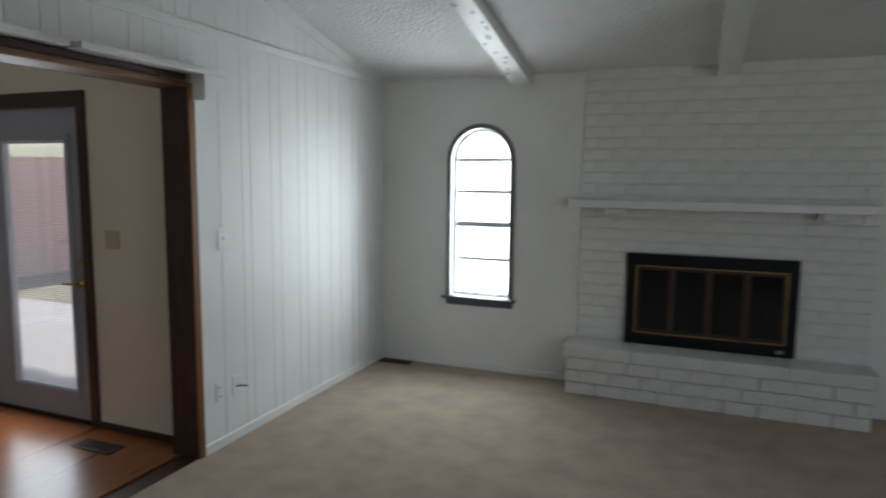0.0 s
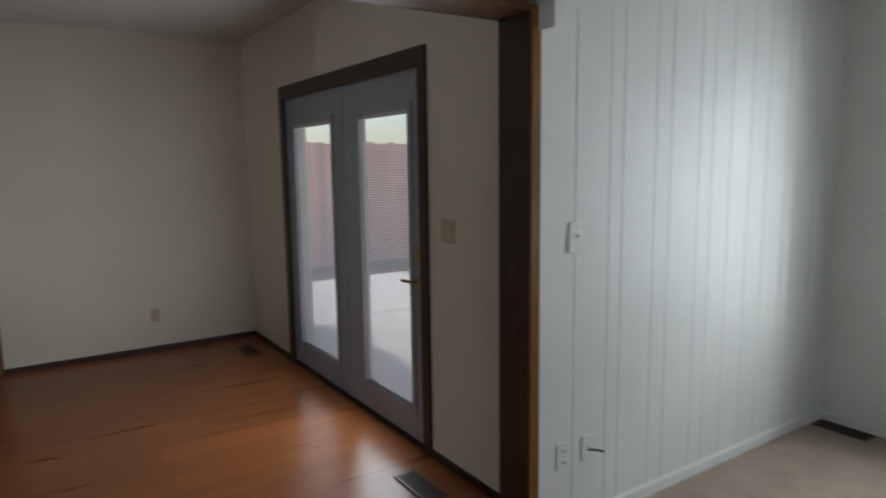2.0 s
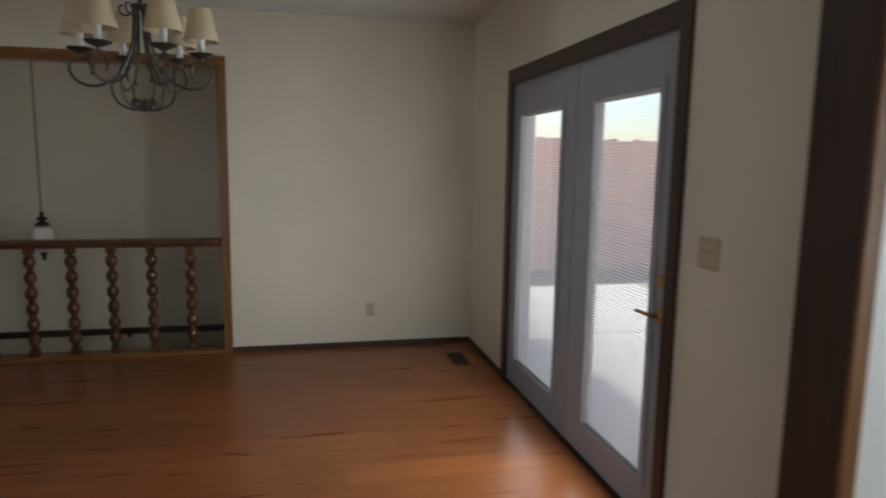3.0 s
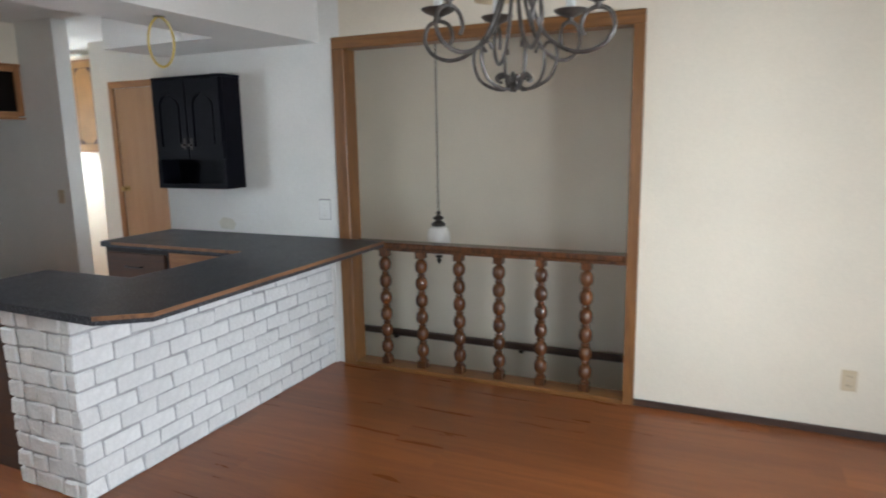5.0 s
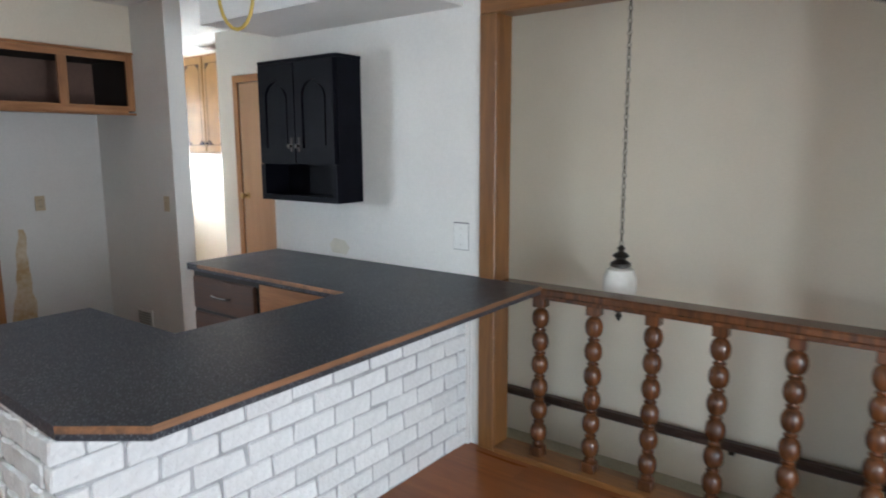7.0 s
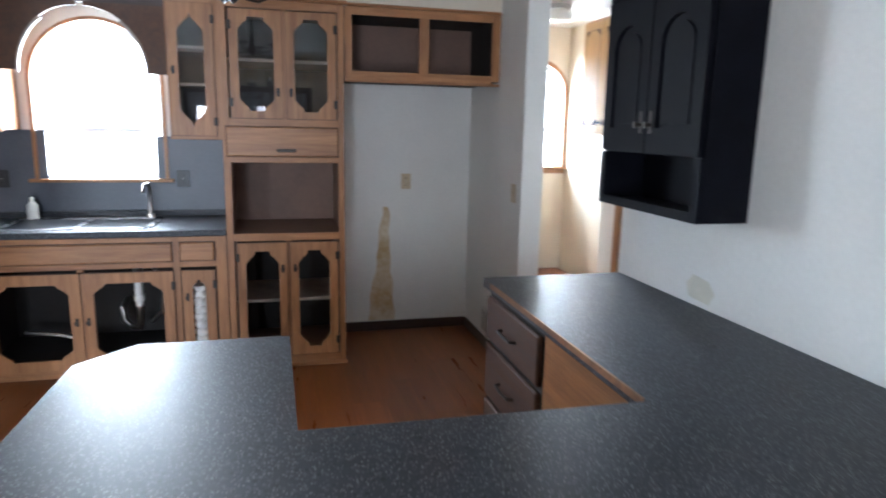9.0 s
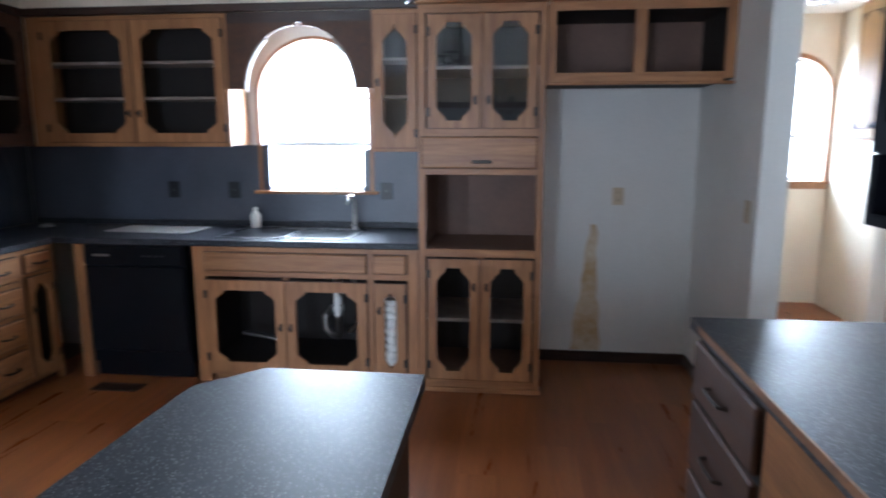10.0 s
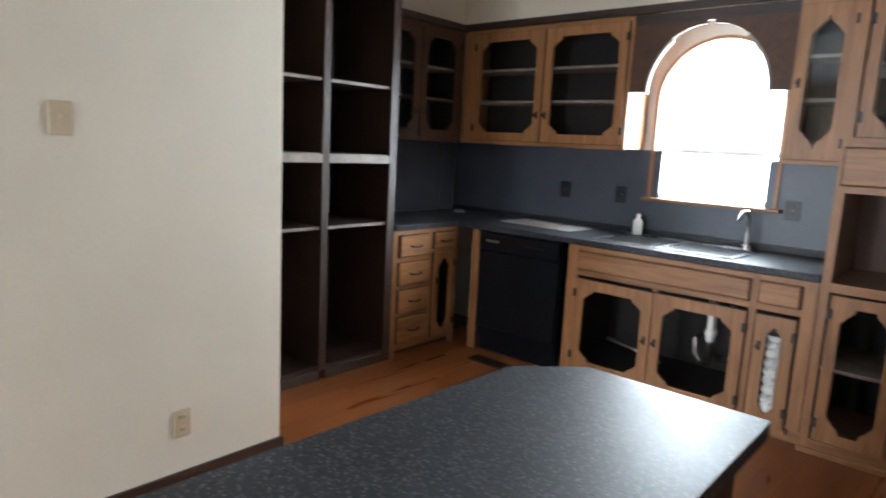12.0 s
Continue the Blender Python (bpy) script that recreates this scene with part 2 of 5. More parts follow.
FENCE = wood("red_fence_boards", (0.78, 0.57, 0.53), (0.68, 0.47, 0.43), 0.8, "z", 10, 0.12)
GRASS = mat("dry_lawn", (0.50, 0.45, 0.32), 1.0, 0.18, 1.2, 60, 0.8, dist=0.03)
SIDING = mat("grey_siding", (0.38, 0.37, 0.36), 0.8, 0.08, 2, 40, 0.2)
VENT_M = mat("brown_register", (0.07, 0.04, 0.028), 0.45, 0.2, 20, 90, 0.05, metal=0.3)
GLASS = glass_mat("window_glass")
FIRE_GLASS = mat("smoked_glass", (0.006, 0.006, 0.008), 0.06, 0.1, 4, 60, 0.0)
MILK = mat("milk_glass", (0.75, 0.72, 0.66), 0.15, 0.05, 6, 60, 0.02)
STAIN = mat("rust_stain_wall", (0.66, 0.57, 0.43), 0.65, 0.3, 5, 30, 0.1, second=(0.45, 0.30, 0.14))
PATCH = mat("unpainted_patch", (0.66, 0.63, 0.54), 0.8, 0.05, 14, 60, 0.1)
SHELL = mat("laundry_cabinet_oak", (0.48, 0.27, 0.10), 0.3, 0.1, 6, 60, 0.05)



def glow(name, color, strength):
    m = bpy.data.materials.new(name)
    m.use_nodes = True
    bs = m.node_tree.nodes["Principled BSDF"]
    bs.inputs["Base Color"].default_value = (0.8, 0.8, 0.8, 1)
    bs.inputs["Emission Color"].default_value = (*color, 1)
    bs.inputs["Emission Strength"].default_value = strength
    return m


# self-lit white for the overexposed outdoors; it also brightens the rooms
WHITE_GLOW = glow("glowing_white_backdrop", (0.95, 0.98, 1.0), 2.2)

# ---- mesh helpers ----


def thing(name, at=(0, 0, 0), label="", category="", group="", kind=""):
    ob = new(name)
    ob.empty_display_size = 0.05
    ob.location = at
    return tagged(ob, label, category, group, kind)


def part(name, bm, material, parent=None, label="", smooth=False):
    """One bmesh, drawn in world metres, as one mesh object under a thing or a part."""
    me = bpy.data.meshes.new(name)
    bmesh.ops.recalc_face_normals(bm, faces=bm.faces)
    if smooth:
        for f in bm.faces:
            f.smooth = True
    bm.to_mesh(me)
    bm.free()
    me.materials.append(material)
    ob = new(name, me)
    if smooth:
        me.set_sharp_from_angle(angle=radians(40))
    if parent:
        ob.parent = parent
        base = Matrix.Translation(parent.location)
        if parent.parent:
            base = Matrix.Identity(4)
        ob.matrix_parent_inverse = base.inverted()
    return tagged(ob, label) if label else ob


def struct(name, bm, material, label, category="structure"):
    return tagged(part(name, bm, material), label, category, "", "structure")


def box(bm, x0, x1, y0, y1, z0, z1, bev=0.0):
    m = Matrix.LocRotScale(((x0 + x1) / 2, (y0 + y1) / 2, (z0 + z1) / 2), None, (abs(x1 - x0), abs(y1 - y0), abs(z1 - z0)))
    g = bmesh.ops.create_cube(bm, size=1, matrix=m)
    if bev:
        bmesh.ops.bevel(bm, geom=list({e for v in g["verts"] for e in v.link_edges}), offset=bev, segments=1, affect="EDGES")
    return bm


def boxes(*rows, bev=0.0):
    bm = bmesh.new()
    for r in rows:
        box(bm, *r, bev=bev)
    return bm


def prism(bm, pts, put, d0, d1):
    """A polygon (u, v) pushed from depth d0 to d1; put(u, v, d) gives the place."""
    a = [bm.verts.new(put(u, v, d0)) for u, v in pts]
    b = [bm.verts.new(put(u, v, d1)) for u, v in pts]
    bm.faces.new(a)
    bm.faces.new(b[::-1])
    n = len(pts)
    for i in range(n):
        bm.faces.new((a[i], b[i], b[(i + 1) % n], a[(i + 1) % n]))
    return bm


def ring(bm, rect, inner, put, d0, d1):
    """A rectangular plate (u0, u1, v0, v1) with a shaped hole, from depth d0 to d1."""
    u0, u1, v0, v1 = rect
    cu, cv = sum(p[0] for p in inner) / len(inner), sum(p[1] for p in inner) / len(inner)
    n = len(inner)

    def cast(a):
        du, dv, best = math.cos(a), math.sin(a), None
        for i in range(n):
            (ax, ay), (bx, by) = inner[i], inner[(i + 1) % n]
            ex, ey = bx - ax, by - ay
            den = du * ey - dv * ex
            if abs(den) > 1e-9:
                t = ((ax - cu) * ey - (ay - cv) * ex) / den
                s = ((ax - cu) * dv - (ay - cv) * du) / den
                if t > 0 and -1e-6 <= s <= 1 + 1e-6 and (best is None or t < best):
                    best = t
        return cu + best * du, cv + best * dv

    rows = [(math.atan2(v - cv, u - cu), (u, v)) for u, v in inner]
    for u, v in ((u0, v0), (u1, v0), (u1, v1), (u0, v1)):
        a = math.atan2(v - cv, u - cu)
        if min(abs(a - r[0]) for r in rows) > 1e-4:
            rows.append((a, cast(a)))
    rows.sort(key=lambda r: r[0])
    ins, outs = [], []
    for a, p in rows:
        du, dv = math.cos(a), math.sin(a)
        t = min(((u1 - cu) / du if du > 0 else (u0 - cu) / du) if abs(du) > 1e-9 else 1e9,
                ((v1 - cv) / dv if dv > 0 else (v0 - cv) / dv) if abs(dv) > 1e-9 else 1e9)
        ins.append(p)
        outs.append((cu + t * du, cv + t * dv))
    va = [[bm.verts.new(put(u, v, d)) for u, v in pts] for d in (d0, d1) for pts in (ins, outs)]
    k = len(rows)
    for i in range(k):
        j = (i + 1) % k
        bm.faces.new((va[0][i], va[0][j], va[1][j], va[1][i]))
        bm.faces.new((va[2][i], va[3][i], va[3][j], va[2][j]))
        bm.faces.new((va[0][i], va[2][i], va[2][j], va[0][j]))
        bm.faces.new((va[1][i], va[1][j], va[3][j], va[3][i]))
    return bm


def lathe(bm, profile, at, segs=20):
    """Turned about the upright through at; profile of (radius, height)."""
    rows = []
    for r, h in profile:
        rows.append([bm.verts.new((at[0] + r * math.cos(2 * math.pi * i / segs), at[1] + r * math.sin(2 * math.pi * i / segs), at[2] + h)) for i in range(segs)])
    for a, b in zip(rows, rows[1:]):
        for i in range(segs):
            j = (i + 1) % segs
            bm.faces.new((a[i], a[j], b[j], b[i]))
    bm.faces.new(rows[0][::-1])
    bm.faces.new(rows[-1])
    return bm


def tube(bm, pts, r, segs=8, taper=None):
    """A round bar along points."""
    pts = [Vector(p) for p in pts]
    rows, up = [], Vector((0.31, 0.17, 0.93))
    for i, p in enumerate(pts):
        d = (pts[min(i + 1, len(pts) - 1)] - pts[max(i - 1, 0)]).normalized()
        a = d.cross(up)
        a = (a if a.length > 1e-3 else d.cross(Vector((1, 0, 0)))).normalized()
        b = d.cross(a)
        up = a.cross(d) if a.cross(d).length > 0 else up
        rr = r if taper is None else r + (taper - r) * i / (len(pts) - 1)
        rows.append([bm.verts.new(p + a * rr * math.cos(2 * math.pi * k / segs) + b * rr * math.sin(2 * math.pi * k / segs)) for k in range(segs)])
    for a, b in zip(rows, rows[1:]):
        for k in range(segs):
            bm.faces.new((a[k], a[(k + 1) % segs], b[(k + 1) % segs], b[k]))
    bm.faces.new(rows[0][::-1])
    bm.faces.new(rows[-1])
    return bm


def smooth(pts, n=5):
    """A curve through points, with n steps from one to the next."""
    p = [Vector(q) for q in pts]
    p = [2 * p[0] - p[1]] + p + [2 * p[-1] - p[-2]]
    out = []
    for a, b, c, d in zip(p, p[1:], p[2:], p[3:]):
        for i in range(n):
            t = i / n
            out.append(0.5 * (2 * b + (c - a) * t + (2 * a - 5 * b + 4 * c - d) * t * t + (3 * b - a - 3 * c + d) * t ** 3))
    return out + [p[-2]]


def north(y):
    """A face that looks towards +y, depth outwards."""
    return lambda u, v, d: (u, y + d, v)


def south(y):
    return lambda u, v, d: (u, y - d, v)


def east(x):
    return lambda u, v, d: (x + d, u, v)


def west(x):
    return lambda u, v, d: (x - d, u, v)


def arch(u0, u1, v0, spring, n=18, rise=1.0):
    c, r = (u0 + u1) / 2, (u1 - u0) / 2
    return [(u0, v0), (u1, v0)] + [(c + r * math.cos(math.pi * i / n), spring + rise * r * math.sin(math.pi * i / n)) for i in range(n + 1)]


def arch_band(bm, u0, u1, v0, spring, w, put, d0, d1, n=18, legs=True, rise=1.0):
    """A casing of width w that follows an arch outside its opening."""
    c, r = (u0 + u1) / 2, (u1 - u0) / 2
    ins = [(c + r * math.cos(math.pi * i / n), spring + rise * r * math.sin(math.pi * i / n)) for i in range(n + 1)]
    outs = [(c + (r + w) * math.cos(math.pi * i / n), spring + (rise * r + w) * math.sin(math.pi * i / n)) for i in range(n + 1)]
    if legs:
        ins, outs = [(u1, v0)] + ins + [(u0, v0)], [(u1 + w, v0)] + outs + [(u0 - w, v0)]
    va = [[bm.verts.new(put(u, v, d)) for u, v in p] for d in (d0, d1) for p in (ins, outs)]
    for i in range(len(ins) - 1):
        bm.faces.new((va[0][i], va[1][i], va[1][i + 1], va[0][i + 1]))
        bm.faces.new((va[2][i], va[2][i + 1], va[3][i + 1], va[3][i]))
        bm.faces.new((va[0][i], va[0][i + 1], va[2][i + 1], va[2][i]))
        bm.faces.new((va[1][i], va[3][i], va[3][i + 1], va[1][i + 1]))
    for i in (0, len(ins) - 1):
        bm.faces.new([va[k][i] for k in (0, 1, 3, 2)])
    return bm


def scallop(u0, u1, v0, v1, a, b=None):
    """A rectangle with stepped, scooped corners, as cut into the cabinet doors."""
    b = b or a
    c = [(1.0, 0.0), (0.93, 0.22), (0.72, 0.40), (0.50, 0.50), (0.36, 0.66), (0.14, 0.80), (0.0, 1.0)]
    pts = [(u0 + a * p, v0 + b * q) for p, q in c[::-1]]
    pts += [(u1 - a * p, v0 + b * q) for p, q in c]
    pts += [(u1 - a * p, v1 - b * q) for p, q in c[::-1]]
    pts += [(u0 + a * p, v1 - b * q) for p, q in c]
    return pts


def boxput(put, u0, u1, v0, v1, d0, d1, bm=None, bev=0.0):
    """A box given on a face: across, up and outwards."""
    a, b = put(u0, v0, d0), put(u1, v1, d1)
    return box(bm or bmesh.new(), min(a[0], b[0]), max(a[0], b[0]), min(a[1], b[1]), max(a[1], b[1]), min(a[2], b[2]), max(a[2], b[2]), bev)

# ---- structure: grounds and floors ----
struct("ground", boxes((-60, 60, -60, 60, -0.45, -0.30)), GRASS, "flat dry lawn around the house", "ground")
# the subfloor leaves the stairwell open
struct("floor", boxes((-3.98, 0.0, -9.8, 0.15, -0.12, -0.010), (0.0, 0.95, -7.9, -5.25, -0.12, -0.010), (-5.7, -3.98, -9.8, -5.45, -0.12, -0.010)),
       DARK_TRIM_Y, "red-brown laminate plank floor of dining room and kitchen", "floor")
carpet = boxes((0.0, 6.0, -5.25, 2.20, -0.12, 0.004))
struct("floor_carpet", carpet, CARPET, "worn beige cut-pile carpet in the living room", "carpet")

# ---- walls ----
CE = 2.62      # flat ceiling
YF, YK = 2.18, -7.71


def ceil_living(y):
    return 2.44 + 0.205 * (YF - y)


# fireplace wall with an arched opening
bm = bmesh.new()
ring(bm, (-0.19, 2.2, -0.1, 3.9), arch(0.65, 1.165, 0.625, 1.775), north(YF), 0.0, 0.16)
box(bm, 2.2, 6.2, YF, YF + 0.16, -0.1, 3.9)
struct("wall_north", bm, WHITE_WALL, "white painted wall with an arched window", "wall")
# wall between living room and patio / dining room
struct("wall_panel_core", boxes((-0.19, -0.022, -0.10, YF, -0.1, 3.9), (-0.19, -0.022, -3.75, -0.10, 2.19, 4.6), (-0.335, -0.022, -5.155, -3.75, -0.1, CE), (-0.19, -0.022, -5.25, -3.75, CE, 4.6)),
       CREAM, "cream painted wall behind the panelling", "wall")
struct("wall_kitchen_end", boxes((-0.022, 0.0, -5.155, -3.75, -0.1, 4.6)), WHITE_WALL, "white wall end beside the opening", "wall")
# wall of the patio doors
bm = boxes((-4.08, -2.93, 0.0, 0.16, -0.1, CE + 0.1), (-0.96, -0.19, 0.0, 0.16, -0.1, CE + 0.1), (-2.93, -0.96, 0.0, 0.16, 2.06, CE + 0.1))
struct("wall_patio", bm, CREAM, "cream painted wall around the patio doors", "wall")
# wall with the railed opening
bm = boxes((-4.06, -3.95, -1.95, 0.16, -0.1, CE + 0.1), (-4.06, -3.95, -3.90, -1.95, 2.22, CE + 0.1))
struct("wall_west", bm, CREAM, "cream painted wall with a railed opening", "wall")
bm = boxes((-4.06, -3.95, -5.58, -3.90, -0.1, CE + 0.1))
struct("wall_west_kitchen", bm, WHITE_WALL, "white wall above the counter", "wall")
# stairwell beyond the railing
bm = boxes((-4.92, -4.80, -4.6, 0.2, -1.6, CE + 0.1), (-4.80, -4.06, 0.05, 0.2, -1.6, CE + 0.1), (-4.80, -4.06, -4.6, -4.45, -1.6, CE + 0.1), (-4.08, -3.98, -4.45, 0.05, -1.6, -0.01))
struct("wall_stairwell", bm, CREAM, "cream walls of the stairwell", "wall")
struct("floor_stairwell", boxes((-4.92, -3.98, -4.6, 0.2, -1.7, -1.5)), CARPET, "carpeted lower landing", "floor")
# kitchen window wall
bm = bmesh.new()
ring(bm, (-2.4, 0.95, -0.1, CE + 0.1), arch(-1.69, -0.92, 1.17, 1.80), north(YK), -0.16, 0.0)
box(bm, -4.05, -2.4, YK - 0.16, YK, -0.1, CE + 0.1)
struct("wall_south", bm, WHITE_WALL, "white kitchen wall with an arched window", "wall")
struct("wall_pantry", boxes((0.86, 1.0, YK - 0.16, -5.25, -0.1, CE + 0.1), (-0.02, 0.86, -5.25, -5.156, -0.1, 4.6)), CREAM, "cream wall behind the pantry", "wall")
struct("wall_alcove", boxes((-3.985, -3.85, -7.71, -6.60, -0.1, CE + 0.1)), WHITE_WALL, "white wall stub beside the fridge alcove", "wall")
# passage and laundry
bm = boxes((-5.02, -4.90, -6.45, -5.46, -0.1, CE + 0.1), (-5.02, -4.90, -7.55, -7.24, -0.1, CE + 0.1), (-5.02, -4.90, -7.24, -6.45, 2.12, CE + 0.1),
           (-5.0, -4.06, -5.58, -5.46, -0.1, CE + 0.1))
struct("wall_passage", bm, WHITE_WALL, "white passage wall with a closed door", "wall")
bm = boxes((-5.65, -5.52, -9.75, -7.43, -0.1, CE + 0.1), (-5.52, -5.02, -7.55, -7.43, -0.1, CE + 0.1), (-4.05, -3.9, -9.75, -7.87, -0.1, CE + 0.1))
ring(bm, (-5.65, -3.9, -0.1, CE + 0.1), arch(-5.47, -4.85, 1.15, 1.93), north(-9.6), -0.15, 0.0)
struct("wall_laundry", bm, CREAM, "cream walls of the laundry room with arched window", "wall")
struct("wall_closet", boxes((-5.65, -5.55, -7.43, -5.46, -0.1, CE + 0.1)), CREAM, "plain wall behind the passage door", "wall")
# rest of the living room, closed around the camera
bm = boxes((6.0, 6.15, -5.3, -3.5, -0.1, 5), (6.0, 6.15, -0.9, YF, -0.1, 5), (6.0, 6.15, -3.5, -0.9, -0.1, 0.7), (6.0, 6.15, -3.5, -0.9, 2.4, 5), (0.86, 6.15, -5.3, -5.14, -0.1, 5))
struct("wall_east", bm, WHITE_WALL, "white living room walls with a wide window", "wall")
# ceilings
bm = bmesh.new()
prism(bm, [(YF + 0.1, ceil_living(YF + 0.1)), (-5.3, ceil_living(-5.3)), (-5.3, ceil_living(-5.3) + 0.12), (YF + 0.1, ceil_living(YF + 0.1) + 0.12)], lambda u, v, d: (d, u, v), -0.03, 6.1)
struct("ceiling_living", bm, POPCORN, "sloped white popcorn ceiling", "ceiling")
struct("ceiling_flat", boxes((-5.7, -0.19, -9.75, 0.16, CE, CE + 0.1), (-0.19, 1.0, -7.9, -5.25, CE, CE + 0.1)), CEIL, "flat white ceiling over dining room and kitchen", "ceiling")
# dropped soffit over the counter
struct("soffit", boxes((-3.95, -0.336, -4.50, -4.07, 2.25, CE - 0.003), (-3.95, -3.43, -5.50, -4.50, 2.25, CE - 0.003)), WHITE_WALL, "white dropped soffit over the bar counter", "soffit")
bm = boxes((-2.12, 0.86, -7.71, -7.385, 2.36, CE - 0.003), (0.545, 0.86, -7.385, -6.40, 2.36, CE - 0.003), (-3.85, -2.12, -7.71, -7.07, 2.275, CE - 0.003), (0.24, 0.86, -6.40, -5.25, 2.42, CE - 0.003))
struct("soffit_cabinets", bm, CREAM, "cream soffit above the kitchen cabinets", "soffit")

# sloped ceiling beams
for i, (a, b) in enumerate(((1.17, 1.32), (2.67, 2.82), (4.2, 4.35))):
    bm = bmesh.new()
    prism(bm, [(YF, ceil_living(YF) - 0.085), (-5.1, ceil_living(-5.1) - 0.085), (-5.1, ceil_living(-5.1) + 0.03), (YF, ceil_living(YF) + 0.03)], lambda u, v, d: (d, u, v), a, b)
    beam = tagged(part("ceiling_beam", bm, PANEL_WHITE), "white painted boxed ceiling beam with chipped paint", "beam", "sloped ceiling beams", "structure")

beam = bpy.data.objects["ceiling_beam"]
rc = random.Random(12)
for i in range(13):
    y = 0.55 + i * 0.115 + rc.uniform(-0.03, 0.03)
    u, w, h = 1.185 + rc.random() * 0.11, 0.018 + 0.022 * rc.random(), 0.010 + 0.012 * rc.random()
    pts = [(u + h * math.cos(a) * (0.7 + 0.5 * rc.random()), y + w * math.sin(a) * (0.7 + 0.5 * rc.random())) for a in [2 * math.pi * k / 9 for k in range(9)]]
    part("chip", prism(bmesh.new(), pts, lambda p, q, d: (p, q, ceil_living(q) - 0.085 - d), 0.0008, 0.002), MORTAR, beam, "grey spot where paint has chipped off")

# ---- panelling of the living room wall ----
grooves = [-0.085, 0.11, 0.305, 0.385, 0.59, 0.695, 0.90, 1.0, 1.145, 1.31, 1.46, 1.645, 1.75, 1.94, 2.04, 2.18]
panelling = thing("wall_panelling", (-0.02, 1.0, 0), "white painted vertical plank panelling with dark grooves", "panelling", "", "structure")
for a, b in zip(grooves, grooves[1:]):
    part("plank", boxes((-0.022, 0.0, a + 0.0009, b - 0.0009, 0.02, 2.40), bev=0.0016), PANEL_WHITE, panelling)
hy = [-3.75, -3.55, -3.44, -3.2, -3.0, -2.9, -2.66, -2.5, -2.28, -2.1, -1.9, -1.78, -1.6, -1.42, -1.3, -1.1, -0.95, -0.86, -0.7, -0.5, -0.41, -0.29, -0.19, -0.085]
for a, b in zip(hy, hy[1:]):
    part("plank", boxes((-0.022, 0.0, a + 0.0009, b - 0.0009, 2.195, 2.40), bev=0.0016), PANEL_WHITE, panelling)
up = hy + grooves[1:]
for a, b in zip(up, up[1:]):
    bm = bmesh.new()
    prism(bm, [(a + 0.002, 2.45), (b - 0.002, 2.45), (b - 0.002, ceil_living(b) + 0.02), (a + 0.002, ceil_living(a) + 0.02)], lambda u, v, d: (d, u, v), -0.022, -0.001)
    part("plank", bm, PANEL_WHITE, panelling)
struct("trim_panel_band", boxes((-0.022, 0.014, -3.75, YF, 2.40, 2.45), bev=0.003), PANEL_WHITE, "white horizontal trim board across the panelling", "trim")
bm = bmesh.new()
prism(bm, [(YF, ceil_living(YF) - 0.07), (-3.7, ceil_living(-3.7) - 0.07), (-3.7, ceil_living(-3.7)), (YF, ceil_living(YF))], lambda u, v, d: (d, u, v), 0.0, 0.018)
struct("trim_ceiling", bm, PANEL_WHITE, "white trim along the sloped ceiling", "trim")
struct("baseboard_panel", boxes((0.0, 0.014, -0.085, YF, 0.0, 0.06), bev=0.003), PANEL_WHITE, "low white baseboard under the panelling", "baseboard")

# cased opening: dark post, raw header, broken white corbel
opening = thing("opening_frame", (-0.1, -0.1, 0), "dark stained door frame with bare header wood", "opening", "", "structure")
part("post", boxes((-0.189, 0.002, -0.130, -0.1005, 0.0, 2.10), bev=0.003), DARK_TRIM, opening)
part("post_edge", boxes((0.002, 0.016, -0.135, -0.087, 0.0, 2.12), bev=0.003), OAK_TRIM, opening, "reddish worn wood edge")
part("post_casing", boxes((-0.2, -0.19, -0.115, -0.003, 0.0, 2.16), bev=0.003), DARK_TRIM, opening)
part("header_board", boxes((-0.189, 0.0, -3.72, -0.130, 2.10, 2.13), bev=0.003), RAW_BEAM, opening, "bare splintered header wood")
part("header_face", boxes((-0.012, 0.006, -3.72, -0.132, 2.135, 2.165), bev=0.003), DARK_TRIM_Y, opening)
part("header_casing", boxes((-0.2005, -0.19, -3.72, -0.1155, 2.10, 2.17), bev=0.003), DARK_TRIM_Y, opening)
part("header_trim", boxes((0.0, 0.05, -3.72, -0.85, 2.175, 2.215), (0.0, 0.10, -0.84, 0.075, 2.168, 2.20), bev=0.004), PANEL_WHITE, opening, "white painted trim with a cracked joint")
bm = bmesh.new()
prism(bm, [(-0.135, 2.168), (0.045, 2.168), (0.01, 2.12), (-0.03, 2.10), (-0.06, 2.06), (-0.135, 2.03)][::-1], lambda u, v, d: (d, u + 0.03, v), 0.0, 0.10)
part("corbel", bm, PANEL_WHITE, opening, "broken white corbel")
part("far_post", boxes((-0.20, 0.002, -3.75, -3.72, 0.0, 2.10), bev=0.003), DARK_TRIM, opening)

# baseboards
bb = thing("baseboard", (-2, 0, 0), "dark brown baseboard of the dining room and kitchen", "baseboard", "", "structure")
for r in ((-3.95, -3.01, -0.014, -0.001, 0, 0.042), (-0.92, -0.215, -0.014, -0.001, 0, 0.042), (-3.949, -3.936, -1.93, -0.014, 0, 0.042),
          (-0.349, -0.336, -5.155, -3.75, 0, 0.055), (-0.349, -0.03, -5.169, -5.156, 0, 0.055), (-3.84, -2.84, YK + 0.001, YK + 0.014, 0, 0.075), (-3.849, -3.836, -7.69, -6.60, 0, 0.075)):
    part("board", boxes(r, bev=0.002), DARK_TRIM_X if abs(r[1] - r[0]) > 0.1 else DARK_TRIM_Y, bb)
